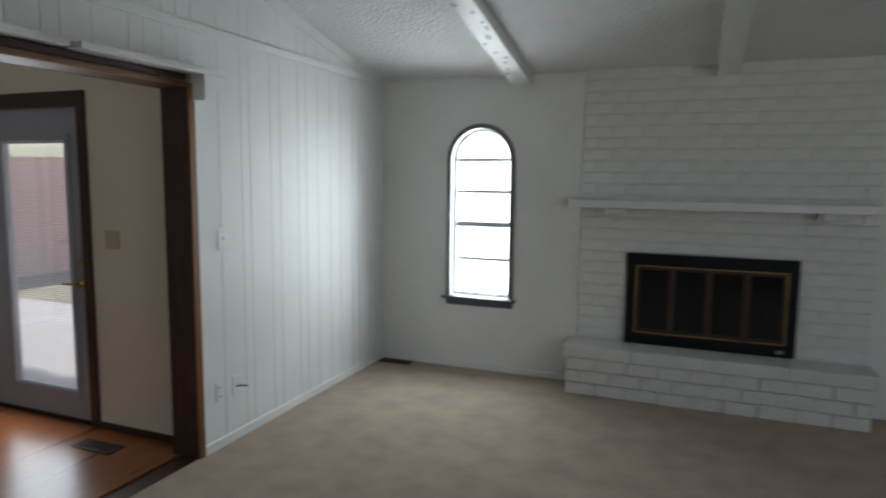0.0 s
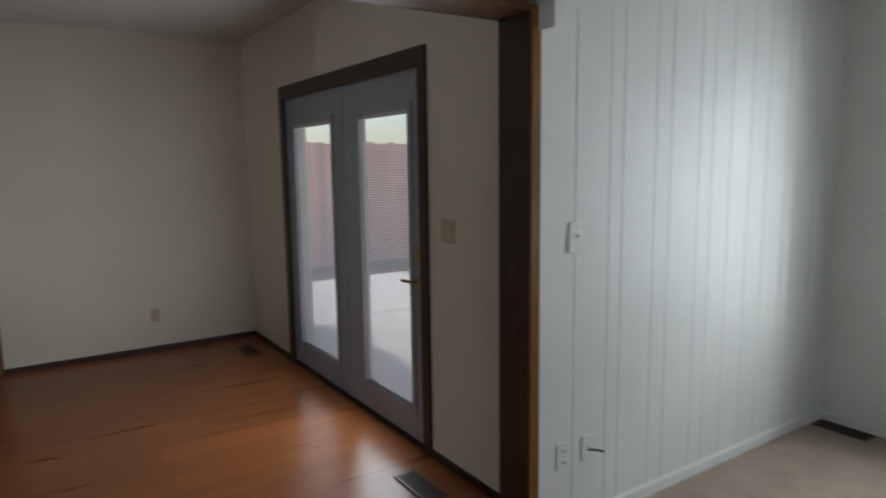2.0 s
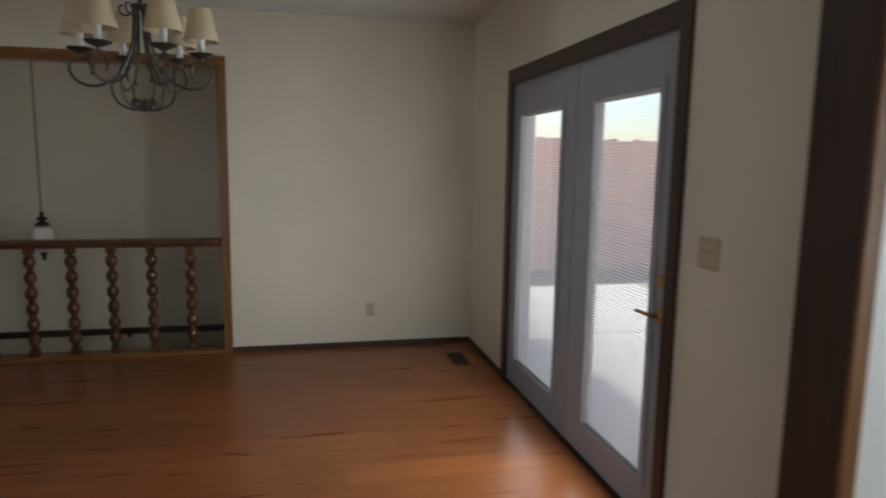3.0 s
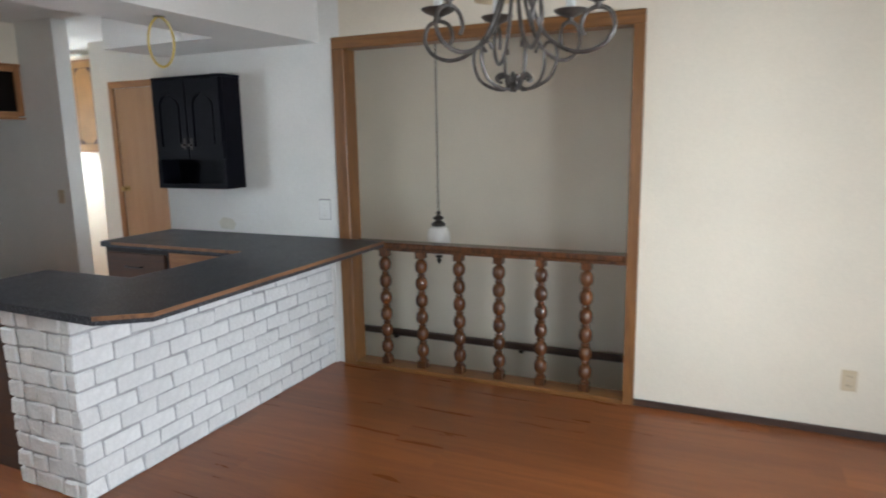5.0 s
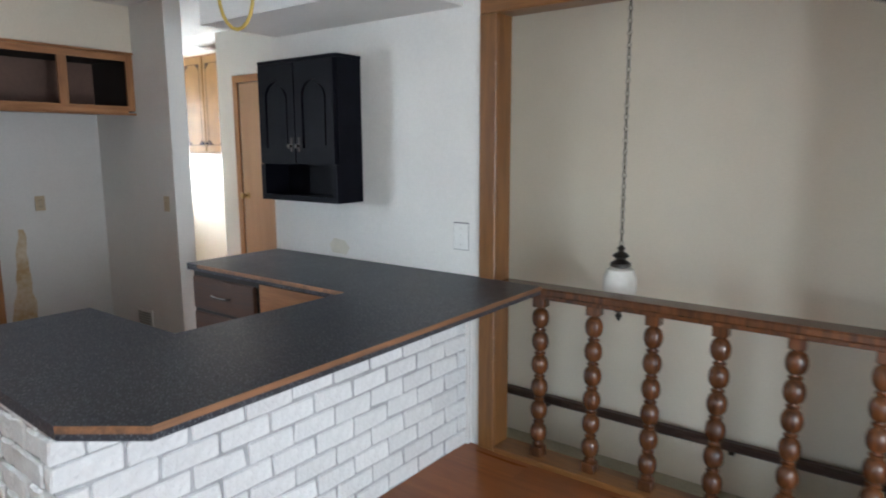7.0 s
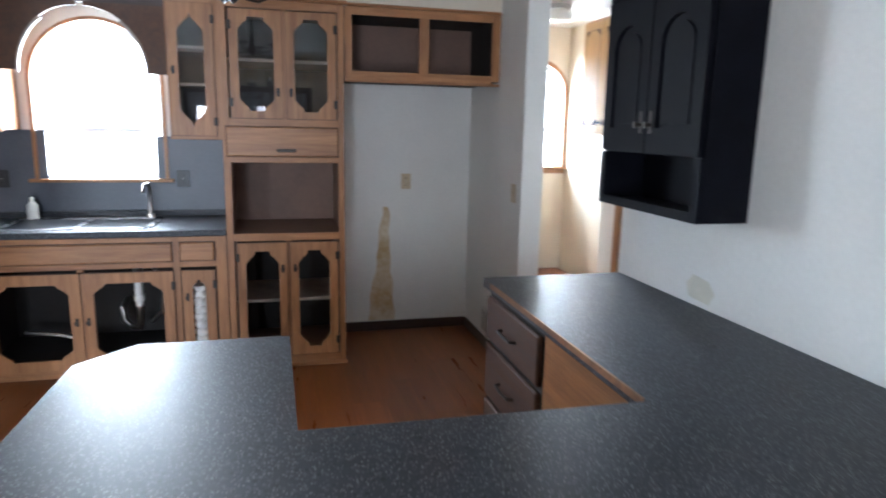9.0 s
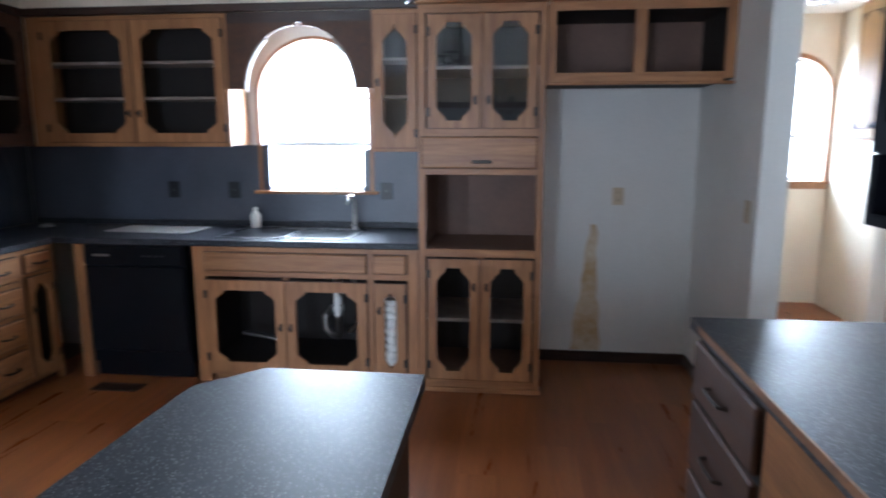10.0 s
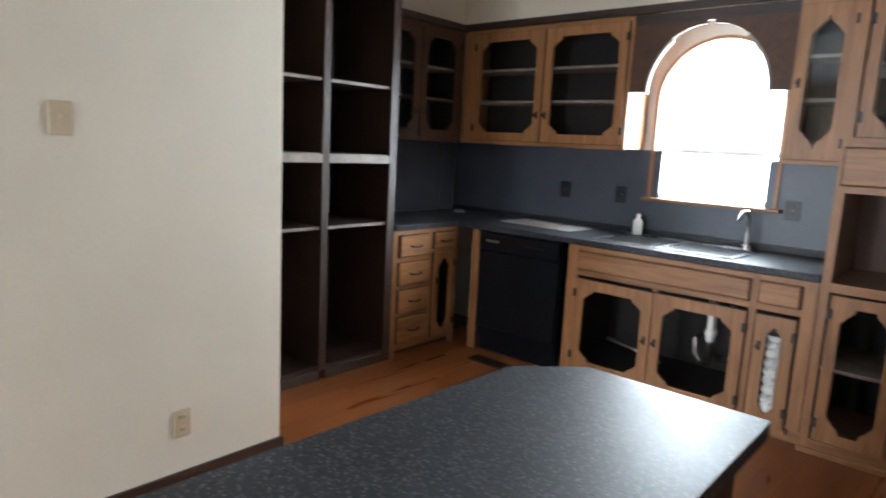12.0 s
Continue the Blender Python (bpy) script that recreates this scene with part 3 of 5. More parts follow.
struct("baseboard_living", boxes((0.0, 1.70, YF - 0.013, YF - 0.001, 0.0, 0.05), bev=0.003), PANEL_WHITE, "low white baseboard under the arched window", "baseboard")

# ---- small fittings used in several rooms ----


def plate(put, u, v, material, label, w=0.072, h=0.115, outlet=False, name=None, gang=1):
    """A switch or an outlet on a wall."""
    at = put(u, v, 0)
    ob = thing(name or ("wall_outlet" if outlet else "light_switch"), at, label, "outlet" if outlet else "switch")
    w *= 1 if gang == 1 else 1.62
    part("plate", boxput(put, u - w / 2, u + w / 2, v - h / 2, v + h / 2, 0.0005, 0.007, bev=0.0022), material, ob)
    for g in range(gang):
        c = u + (g - (gang - 1) / 2) * 0.046
        if outlet:
            for dv in (-0.026, 0.026):
                soc = part("socket", boxput(put, c - 0.015, c + 0.015, v + dv - 0.014, v + dv + 0.014, 0.006, 0.0095, bev=0.002), material, ob)
                part("slot", boxput(put, c - 0.008, c - 0.005, v + dv - 0.006, v + dv + 0.006, 0.0092, 0.0102), SLOT, soc)
                part("slot", boxput(put, c + 0.005, c + 0.008, v + dv - 0.006, v + dv + 0.006, 0.0092, 0.0102), SLOT, soc)
        else:
            part("toggle_bed", boxput(put, c - 0.007, c + 0.007, v - 0.014, v + 0.014, 0.006, 0.0085), material, ob)
            part("toggle", boxput(put, c - 0.004, c + 0.004, v + 0.001, v + 0.012, 0.0085, 0.019, bev=0.0015), material, ob)
        for dv in ((0.0,) if outlet else (-0.042, 0.042)):
            part("screw", boxput(put, c - 0.003, c + 0.003, v + dv - 0.003, v + dv + 0.003, 0.0068, 0.0085, bev=0.001), NICKEL, ob)
    return ob


plate(east(0.0), 0.115, 1.255, PLASTIC_W, "white toggle switch on the panelling", w=0.085, h=0.125)
plate(east(0.0), 0.055, 0.345, PLASTIC_W, "white outlet low on the panelling", outlet=True, w=0.068)
pl = plate(east(0.0), 0.20, 0.345, PLASTIC_W, "white cable plate with a cut wire end", name="cable_plate", w=0.068)
part("wire_end", tube(bmesh.new(), [(0.008, 0.20, 0.335), (0.03, 0.215, 0.34), (0.045, 0.235, 0.335), (0.05, 0.25, 0.33)], 0.005), PLASTIC_D, pl, "black cable end")
plate(south(0.0), -0.742, 1.225, PLASTIC, "almond double switch beside the patio doors", gang=2)
plate(east(-3.95), -0.845, 0.31, PLASTIC, "almond outlet low on the cream wall", outlet=True)
pl = plate(east(-3.95), -4.08, 1.115, PLASTIC_W, "white dimmer switch with a loose cover", w=0.09, h=0.135)
part("back_box", boxput(east(-3.95), -4.129, -4.034, 1.044, 1.188, 0.0, 0.0004), GREY_TRIM, pl, "dark gap round the cover")
tagged(part("wall_patch", prism(bmesh.new(), [(-5.05, 0.94), (-4.93, 0.935), (-4.90, 0.98), (-4.94, 1.02), (-5.03, 1.03), (-5.07, 0.99)], east(-3.95), 0.0005, 0.0012), PATCH), "scuffed beige patch on the wall above the counter", "stain")
plate(north(YK), -3.36, 1.15, PLASTIC, "almond outlet in the fridge alcove", outlet=True)
plate(east(-3.85), -6.72, 1.16, PLASTIC, "almond switch on the alcove wall", w=0.07)
plate(west(-0.335), -4.275, 1.478, PLASTIC, "almond toggle switch on the cream wall", gang=1)
plate(west(-0.335), -4.68, 0.265, PLASTIC, "almond outlet low on the cream wall", outlet=True)
plate(north(YF), 1.30, 0.37, PLASTIC_W, "white outlet beside the hearth", outlet=True)


def register(x0, x1, y0, y1, z, label):
    """A floor register: a frame with slats."""
    ob = thing("floor_vent", ((x0 + x1) / 2, (y0 + y1) / 2, z), label, "vent", "floor registers")
    w = 0.014
    part("frame", boxes((x0, x1, y0, y0 + w, z, z + 0.006), (x0, x1, y1 - w, y1, z, z + 0.006), (x0, x0 + w, y0 + w, y1 - w, z, z + 0.006), (x1 - w, x1, y0 + w, y1 - w, z, z + 0.006)), VENT_M, ob)
    part("backing", boxes((x0 + w, x1 - w, y0 + w, y1 - w, z - 0.004, z + 0.0008)), SLOT, ob)
    n = 12
    for i in range(n):
        x = x0 + w + (x1 - x0 - 2 * w) * (i + 0.5) / n
        part("slat", boxes((x - 0.004, x + 0.004, y0 + w, y1 - w, z + 0.001, z + 0.005)), VENT_M, ob)
    return ob


register(0.0 + 0.03, 0.32, 2.03, 2.14, 0.006, "brown metal register in the carpet corner")
register(-0.83, -0.53, -0.29, -0.17, 0.0015, "brown metal register in the wood floor")
register(-3.62, -3.32, -0.27, -0.15, 0.0015, "brown metal register in the room corner")
register(-0.40, -0.10, -6.95, -6.83, 0.0015, "dark metal register before the dishwasher")
ob = thing("wall_vent", (-3.84, -7.2, 0.2), "white low wall grille beside the fridge alcove", "vent")
part("frame", ring(bmesh.new(), (-7.28, -7.05, 0.10, 0.28), [(-7.265, 0.115), (-7.065, 0.115), (-7.065, 0.265), (-7.265, 0.265)], east(-3.85), 0.001, 0.008), WHITE_WALL, ob)
for i in range(7):
    part("slat", boxput(east(-3.85), -7.265, -7.065, 0.122 + i * 0.0205, 0.134 + i * 0.0205, 0.001, 0.006), NICKEL, ob)

# ---- arched living room window ----


def arched_window(name, put, u0, u1, v0, spring, casing, cw, rows, cols, label, rise=1.0, apron=True, bar=None):
    ob = thing(name, put((u0 + u1) / 2, v0, 0), label, "window", "", "structure")
    if casing:
        part("casing", arch_band(bmesh.new(), u0, u1, v0, spring, cw, put, 0.001, 0.018, rise=rise), casing, ob)
        part("sill", boxput(put, u0 - cw - 0.03, u1 + cw + 0.03, v0 - 0.022, v0, 0.0, 0.055, bev=0.004), casing, ob)
        if apron:
            part("apron", boxput(put, u0 - cw, u1 + cw, v0 - 0.075, v0 - 0.023, 0.001, 0.016, bev=0.003), casing, ob)
    fr = part("window_frame", arch_band(bmesh.new(), u0 + 0.028, u1 - 0.028, v0 + 0.028, spring, 0.027, put, -0.12, -0.06, rise=rise), VINYL, ob)
    part("bottom_rail", boxput(put, u0, u1, v0 + 0.001, v0 + 0.03, -0.12, -0.06), VINYL, fr)
    r = (u1 - u0) / 2 - 0.028
    for i, (v, th) in enumerate(rows):
        part("muntin", boxput(put, u0 + 0.028, u1 - 0.028, v - th / 2, v + th / 2, -0.10, -0.08), bar or VINYL, fr)
    for c in cols:
        u = u0 + (u1 - u0) * c
        top = spring + rise * math.sqrt(max(0, r * r - (u - (u0 + u1) / 2) ** 2))
        part("muntin", boxput(put, u - 0.003, u + 0.003, v0 + 0.03, top, -0.096, -0.084), VINYL, fr)
    gl = part("pane", prism(bmesh.new(), arch(u0 + 0.02, u1 - 0.02, v0 + 0.02, spring, rise=rise), put, -0.092, -0.088), GLASS, ob)
    gl.visible_shadow = False
    return ob


# grey bars put the muntins' shade against the bright sky into the colour
arched_window("window_1", south(YF), 0.65, 1.165, 0.625, 1.775, GREY_TRIM, 0.035, ((1.775, 0.026), (1.51, 0.026), (1.235, 0.045), (0.94, 0.024)), (), "tall arched white window with grey casing and muntins greyed for backlight", bar=DOOR_PAINT)
arched_window("window_2", north(YK), -1.69, -0.92, 1.17, 1.80, OAK, 0.022, ((1.80, 0.014), (1.49, 0.03)), (0.35, 0.67), "arched kitchen window with oak casing above the sink", apron=False)
arched_window("window_3", north(-9.6), -5.47, -4.85, 1.15, 1.93, OAK, 0.045, ((1.93, 0.014), (1.55, 0.03)), (0.5,), "arched laundry room window with an oak sill")
ob = thing("window_4", (6.0, -2.2, 0.7), "wide white living room window", "window", "", "structure")
part("window_frame", ring(bmesh.new(), (-3.5, -0.9, 0.7, 2.4), [(-3.44, 0.76), (-0.96, 0.76), (-0.96, 2.34), (-3.44, 2.34)], east(6.06), 0.0, 0.05), VINYL, ob)
part("muntin", boxput(east(6.06), -2.22, -2.18, 0.76, 2.34, 0.01, 0.04), VINYL, ob)

# ---- fireplace ----
FX0, FX1, FY = 1.74, 3.73, 2.15
fireplace = thing("fireplace", (2.73, 2.1, 0), "white painted brick fireplace with raised hearth", "fireplace", "", "structure")
part("masonry", boxes((FX0 + 0.006, 2.125, FY + 0.0055, YF, 0.0, 2.47), (3.262, FX1 - 0.006, FY + 0.0055, YF, 0.0, 2.47), (2.125, 3.262, FY + 0.0055, YF, 1.065, 2.47), (2.125, 3.262, FY + 0.0055, YF, 0.0, 0.385)), BRICK_F, fireplace, "painted mortar joints")
part("hearth_core", boxes((1.718, 3.706, 1.892, FY, 0.0, 0.285)), BRICK_F, fireplace)
for a, b in ((1.69, 2.19), (2.192, 2.69), (2.692, 3.20), (3.202, 3.735)):
    part("hearth_slab", boxes((a, b, 1.862, FY + 0.004, 0.287, 0.378 + random.uniform(-0.003, 0.003)), bev=0.008), BRICK_F, fireplace)
shelf = part("mantel", boxes((1.70, 3.69, 1.93, FY + 0.004, 1.415, 1.475), bev=0.005), PANEL_WHITE, fireplace, "white painted mantel board")
for x in (1.70, 3.68):
    part("mantel_end", boxes((x - 0.005, x + 0.015, 1.922, FY, 1.41, 1.482), bev=0.003), PLASTIC_W, shelf)
for x in (1.93, 3.36):
    part("mantel_bracket", boxes((x, x + 0.17, 1.99, FY + 0.004, 1.365, 1.414), bev=0.006), BRICK_F, fireplace)
fb = thing("fireplace_insert", (2.69, 2.1, 0.38), "black fireplace insert with four brass-trimmed glass doors", "fireplace door")
q = south(FY - 0.002)
part("surround", ring(bmesh.new(), (2.11, 3.275, 0.38, 1.075), [(2.175, 0.465), (3.21, 0.465), (3.21, 0.985), (2.175, 0.985)], q, -0.01, 0.028), APPL, fb)
part("firebox", boxes((2.175, 3.21, FY + 0.03, FY + 0.045, 0.465, 0.985)), SLOT, fb)
part("brass_trim", ring(bmesh.new(), (2.175, 3.21, 0.465, 0.985), [(2.184, 0.473), (3.201, 0.473), (3.201, 0.977), (2.184, 0.977)], q, -0.005, 0.03), BRASS, fb, "thin brass edge")
for i in range(4):
    a = 2.186 + i * 0.254
    dr = part("glass_door", ring(bmesh.new(), (a, a + 0.252, 0.476, 0.974), [(a + 0.022, 0.497), (a + 0.23, 0.497), (a + 0.23, 0.953), (a + 0.022, 0.953)], q, 0.0, 0.018), VENT_M, fb, "bronze door frame")
    part("pane", boxput(q, a + 0.02, a + 0.232, 0.495, 0.955, 0.004, 0.009), FIRE_GLASS, dr)
part("tag", boxput(q, 3.155, 3.20, 0.405, 0.43, 0.028, 0.0295), NICKEL, fb)

# ---- patio doors ----
P = south(0.0)
pd = thing("patio_door", (-1.945, 0.0, 0.0), "grey double patio door with full glass and blinds between panes", "door")
part("casing", boxput(P, -3.005, -2.915, 0.0, 2.135, 0.001, 0.02, bev=0.003), DARK_TRIM, pd, "dark brown casing")
part("casing", boxput(P, -0.985, -0.915, 0.0, 2.135, 0.001, 0.02, bev=0.003), DARK_TRIM, pd, "dark brown casing")
part("casing", boxput(P, -2.915, -0.985, 2.04, 2.135, 0.001, 0.02, bev=0.003), DARK_TRIM_X, pd, "dark brown casing")
part("head_stop", boxes((-2.915, -0.975, 0.06, 0.10, 2.01, 2.0395)), DOOR_PAINT, pd)
part("jamb", boxes((-2.93, -2.915, 0.0, 0.14, 0, 2.04), (-0.975, -0.96, 0.0, 0.14, 0, 2.04), (-2.93, -0.96, 0.0, 0.14, 2.04, 2.06)), DOOR_PAINT, pd)
part("threshold", boxes((-2.93, -0.96, 0.0, 0.18, -0.02, 0.02)), BRONZE, pd)
G0, G1 = 0.193, 1.845
for a, b, g0, g1 in ((-2.912, -1.962, -2.785, -2.108), (-1.925, -0.978, -1.71, -1.118)):
    lf = part("door_leaf", ring(bmesh.new(), (a, b, 0.022, 2.038), [(g0, G0), (g1, G0), (g1, G1), (g0, G1)], P, -0.055, -0.012), DOOR_PAINT, pd)
    part("glass_frame", ring(bmesh.new(), (g0 - 0.03, g1 + 0.03, G0 - 0.03, G1 + 0.03), [(g0 + 0.006, G0 + 0.006), (g1 - 0.006, G0 + 0.006), (g1 - 0.006, G1 - 0.006), (g0 + 0.006, G1 - 0.006)], P, -0.012, 0.0), DOOR_PAINT, lf)
    for d in (-0.024, -0.05):
        g = part("pane", boxput(P, g0, g1, G0, G1, d, d + 0.003), GLASS, lf)
        g.visible_shadow = False
    bl = bmesh.new()
    n = 108
    for i in range(n):
        z = G0 + 0.02 + (G1 - G0 - 0.06) * i / n
        prism(bl, [(0.0285, z), (0.0405, z + 0.0022), (0.0404, z + 0.0030), (0.0283, z + 0.0008)], lambda u, v, d: (d, u, v), g0 + 0.01, g1 - 0.01)
    tagged(part("blind_slats", bl, VINYL, lf, "thin white blind slats, tilted open"), kind="stuff")
    part("blind_head", boxput(P, g0 + 0.006, g1 - 0.006, G1 - 0.026, G1 - 0.002, -0.045, -0.026), VINYL, lf)
    part("blind_foot", boxput(P, g0 + 0.008, g1 - 0.008, G0 + 0.002, G0 + 0.016, -0.042, -0.028), VINYL, lf)
part("astragal", boxput(P, -1.962, -1.925, 0.022, 2.038, -0.05, -0.004, bev=0.003), DOOR_PAINT, pd)
for z in (0.20, 0.95, 1.725):
    part("hinge", boxput(P, -1.972, -1.935, z, z + 0.10, -0.006, 0.004, bev=0.002), DOOR_PAINT, pd)
lock = bmesh.new()
lathe(lock, [(0.03, 0), (0.03, 0.006), (0.022, 0.012), (0.012, 0.02)], (0, 0, 0))
bmesh.ops.transform(lock, matrix=pose(-1.045, 0.01, 1.07, 90, 0, 0), verts=lock.verts)
part("deadbolt", lock, BRASS, pd, "brass deadbolt", True)
lev = bmesh.new()
lathe(lev, [(0.031, 0), (0.031, 0.006), (0.014, 0.014), (0.011, 0.045), (0.013, 0.05)], (0, 0, 0))
bmesh.ops.transform(lev, matrix=pose(-1.045, 0.01, 0.93, 90, 0, 0), verts=lev.verts)
tube(lev, [(-1.045, -0.035, 0.93), (-1.08, -0.04, 0.932), (-1.12, -0.038, 0.93), (-1.15, -0.034, 0.926)], 0.009)
part("lever", lev, BRASS, pd, "brass lever handle", True)

# ---- railed opening and stairwell ----
W = east(-3.95)
ro = thing("railing", (-3.99, -2.9, 0.0), "oak cased opening with six turned balusters and handrail", "railing")
part("casing", boxput(W, -3.96, -3.865, 0.0, 2.195, -0.002, 0.02, bev=0.004), OAK_TRIM, ro)
part("casing", boxput(W, -1.995, -1.93, 0.0, 2.195, -0.002, 0.02, bev=0.004), OAK_TRIM, ro)
part("casing", boxput(W, -3.96, -1.93, 2.196, 2.272, -0.002, 0.02, bev=0.004), OAK_TRIM_Y, ro)
part("jamb", boxes((-4.07, -3.951, -3.90, -3.865, 0.0, 2.22)), OAK_TRIM, ro)
part("jamb", boxes((-4.07, -3.951, -1.995, -1.95, 0.0, 2.22)), OAK_TRIM, ro)
part("jamb", boxes((-4.07, -3.951, -3.865, -1.995, 2.196, 2.22)), OAK_TRIM_Y, ro)
part("sill", boxes((-4.08, -3.925, -3.865, -1.995, -0.02, 0.028), bev=0.006), OAK_TRIM_Y, ro)
part("handrail", boxes((-4.06, -3.93, -3.864, -1.996, 0.868, 0.905), bev=0.008), TURNED, ro)
part("rail_mould", boxes((-4.03, -3.955, -3.864, -1.996, 0.845, 0.868), bev=0.004), TURNED, ro)
prof = [(0.030, 0.0), (0.030, 0.05)]
for i in range(6):
    z = 0.055 + i * 0.1185
    prof += [(0.017, z), (0.027, z + 0.003), (0.028, z + 0.010), (0.018, z + 0.015), (0.017, z + 0.020)]
    prof += [(0.017 + 0.025 * math.sin(a), z + 0.068 - 0.046 * math.cos(a)) for a in [math.pi * k / 8 for k in range(1, 8)]]
    prof += [(0.017, z + 0.1165)]
prof += [(0.02, 0.768), (0.028, 0.771), (0.028, 0.815)]
shared = None
for y in (-3.634, -3.355, -3.077, -2.798, -2.518, -2.235):
    if shared is None:
        b = lathe(bmesh.new(), prof, (0, 0, 0), 20)
        box(b, -0.031, 0.031, -0.031, 0.031, -0.001, 0.05, 0.003)
        box(b, -0.031, 0.031, -0.031, 0.031, 0.772, 0.818, 0.003)
        first = part("baluster", b, TURNED, ro, "dark turned oak baluster with stacked beads", True)
        shared = first.data
        o = first
    else:
        o = tagged(new("baluster", shared), "dark turned oak baluster with stacked beads")
        o.parent = ro
        o.matrix_parent_inverse = Matrix.Translation(ro.location).inverted()
    o.matrix_basis = pose(-3.995, y, 0.0275)
sr = thing("stair_rail", (-4.72, -2.5, -0.02), "dark wooden rail along the stairwell wall", "handrail")
part("rail", boxes((-4.76, -4.70, -4.44, 0.04, -0.02, 0.03), bev=0.012), DARK_TRIM_Y, sr)
for y in (-4.0, -2.9, -1.7, -0.5):
    part("bracket", boxes((-4.799, -4.74, y, y + 0.03, -0.055, -0.02), bev=0.003), BRONZE, sr)

# pendant lamp in the stairwell
px, py = -4.30, -3.36
pend = thing("pendant_lamp", (px, py, CE), "pendant lamp on a chain with white glass shade", "lamp")
part("canopy", lathe(bmesh.new(), [(0.06, CE - 0.002), (0.055, CE - 0.02), (0.012, CE - 0.04)], (px, py, 0)), BRONZE, pend, "", True)
ch = bmesh.new()
n = 54
for i in range(n):
    z0, z1 = 1.085 + (CE - 0.04 - 1.085) * i / n, 1.085 + (CE - 0.04 - 1.085) * (i + 1) / n + 0.006
    w, c = 0.008, (z0 + z1) / 2
    loop = [(w * math.cos(a), (z1 - z0) / 2 * math.sin(a)) for a in [2 * math.pi * k / 8 for k in range(9)]]
    tube(ch, [(px + u, py, c + v) if i % 2 else (px, py + u, c + v) for u, v in loop], 0.0022, 5)
tagged(part("chain", ch, BRONZE, pend, "thin dark chain"), kind="stuff")
part("cap", lathe(bmesh.new(), [(0.006, 1.09), (0.02, 1.075), (0.012, 1.06), (0.035, 1.045), (0.042, 1.035), (0.02, 1.02), (0.05, 1.0), (0.052, 0.985), (0.04, 0.978)], (px, py, 0)), BRONZE, pend, "", True)
part("shade", lathe(bmesh.new(), [(0.04, 0.98), (0.065, 0.968), (0.08, 0.93), (0.083, 0.88), (0.072, 0.82), (0.045, 0.78), (0.015, 0.77)], (px, py, 0), 28), MILK, pend, "white glass shade", True)
part("finial", lathe(bmesh.new(), [(0.02, 0.772), (0.028, 0.758), (0.012, 0.745), (0.018, 0.73), (0.004, 0.705)], (px, py, 0)), BRONZE, pend, "", True)

# ---- dining chandelier ----
CX, CY, CZ, CS, CH = -2.37, -2.165, 1.765, 1.08, 0.97
chan = thing("chandelier", (CX, CY, CE), "wrought iron chandelier with six cream cloth shades", "chandelier")
part("canopy", lathe(bmesh.new(), [(0.065, CE - 0.002), (0.06, CE - 0.02), (0.015, CE - 0.045)], (CX, CY, 0)), IRON, chan, "", True)
part("stem", lathe(bmesh.new(), [(0.008, CE - 0.04), (0.008, CZ + CH * 0.66), (0.05, CZ + CH * 0.645), (0.052, CZ + CH * 0.63), (0.02, CZ + CH * 0.615), (0.012, CZ + CH * 0.60), (0.012, CZ + CH * 0.54), (0.045, CZ + CH * 0.53), (0.045, CZ + CH * 0.515), (0.012, CZ + CH * 0.51)][::-1], (CX, CY, 0)), IRON, chan, "", True)
NA = 6
for i in range(NA):
    a = 2 * math.pi * i / NA + 0.55

    def at(r, z, a=a):
        return (CX + CS * r * math.cos(a), CY + CS * r * math.sin(a), CZ + CH * z)

    # the long rod from the top that swings out to the lamp and curls back under the cup
    rod = [at(0.028, 0.52), at(0.032, 0.42), at(0.045, 0.32), at(0.075, 0.23), at(0.115, 0.165), at(0.17, 0.125), at(0.23, 0.115), at(0.285, 0.14), at(0.312, 0.19), at(0.30, 0.24), at(0.262, 0.258), at(0.225, 0.24), at(0.212, 0.20), at(0.222, 0.17)]
    arm = part("arm", tube(bmesh.new(), smooth(rod), 0.0075, 8), IRON, chan, "", True)
    part("lower_scroll", tube(bmesh.new(), smooth([at(0.095, 0.135), at(0.108, 0.155), at(0.13, 0.15), at(0.138, 0.12), at(0.135, 0.08), at(0.115, 0.035), at(0.075, 0.008), at(0.035, 0.0), at(0.018, 0.02), at(0.03, 0.045), at(0.052, 0.04)]), 0.006, 8), IRON, arm, "", True)
    part("cup", lathe(bmesh.new(), [(0.008, -0.02), (0.012, 0.0), (0.05, 0.016), (0.062, 0.026), (0.062, 0.029), (0.01, 0.024)], at(0.262, 0.272), 20), IRON, arm, "", True)
    part("candle", lathe(bmesh.new(), [(0.017, 0.0), (0.017, 0.095), (0.010, 0.097), (0.010, 0.115)], at(0.262, 0.296), 14), PLASTIC_W, arm, "white candle sleeve", True)
    part("upper_scroll", tube(bmesh.new(), smooth([at(0.03, 0.50), at(0.055, 0.475), at(0.085, 0.485), at(0.09, 0.515), at(0.072, 0.525)]), 0.005, 8), IRON, arm, "", True)
    sh = bmesh.new()
    c = at(0.262, 0.0)
    seg = 24
    rings = []
    for r, z in ((0.088, 0.352), (0.053, 0.512), (0.051, 0.512), (0.086, 0.352)):
        rings.append([sh.verts.new((c[0] + r * math.cos(2 * math.pi * k / seg), c[1] + r * math.sin(2 * math.pi * k / seg), CZ + z)) for k in range(seg)])
    for p, s in zip(rings, rings[1:] + rings[:1]):
        for k in range(seg):
            sh.faces.new((p[k], p[(k + 1) % seg], s[(k + 1) % seg], s[k]))
    part("shade", sh, SHADE, arm, "cream cloth lamp shade", True)
ros = bmesh.new()
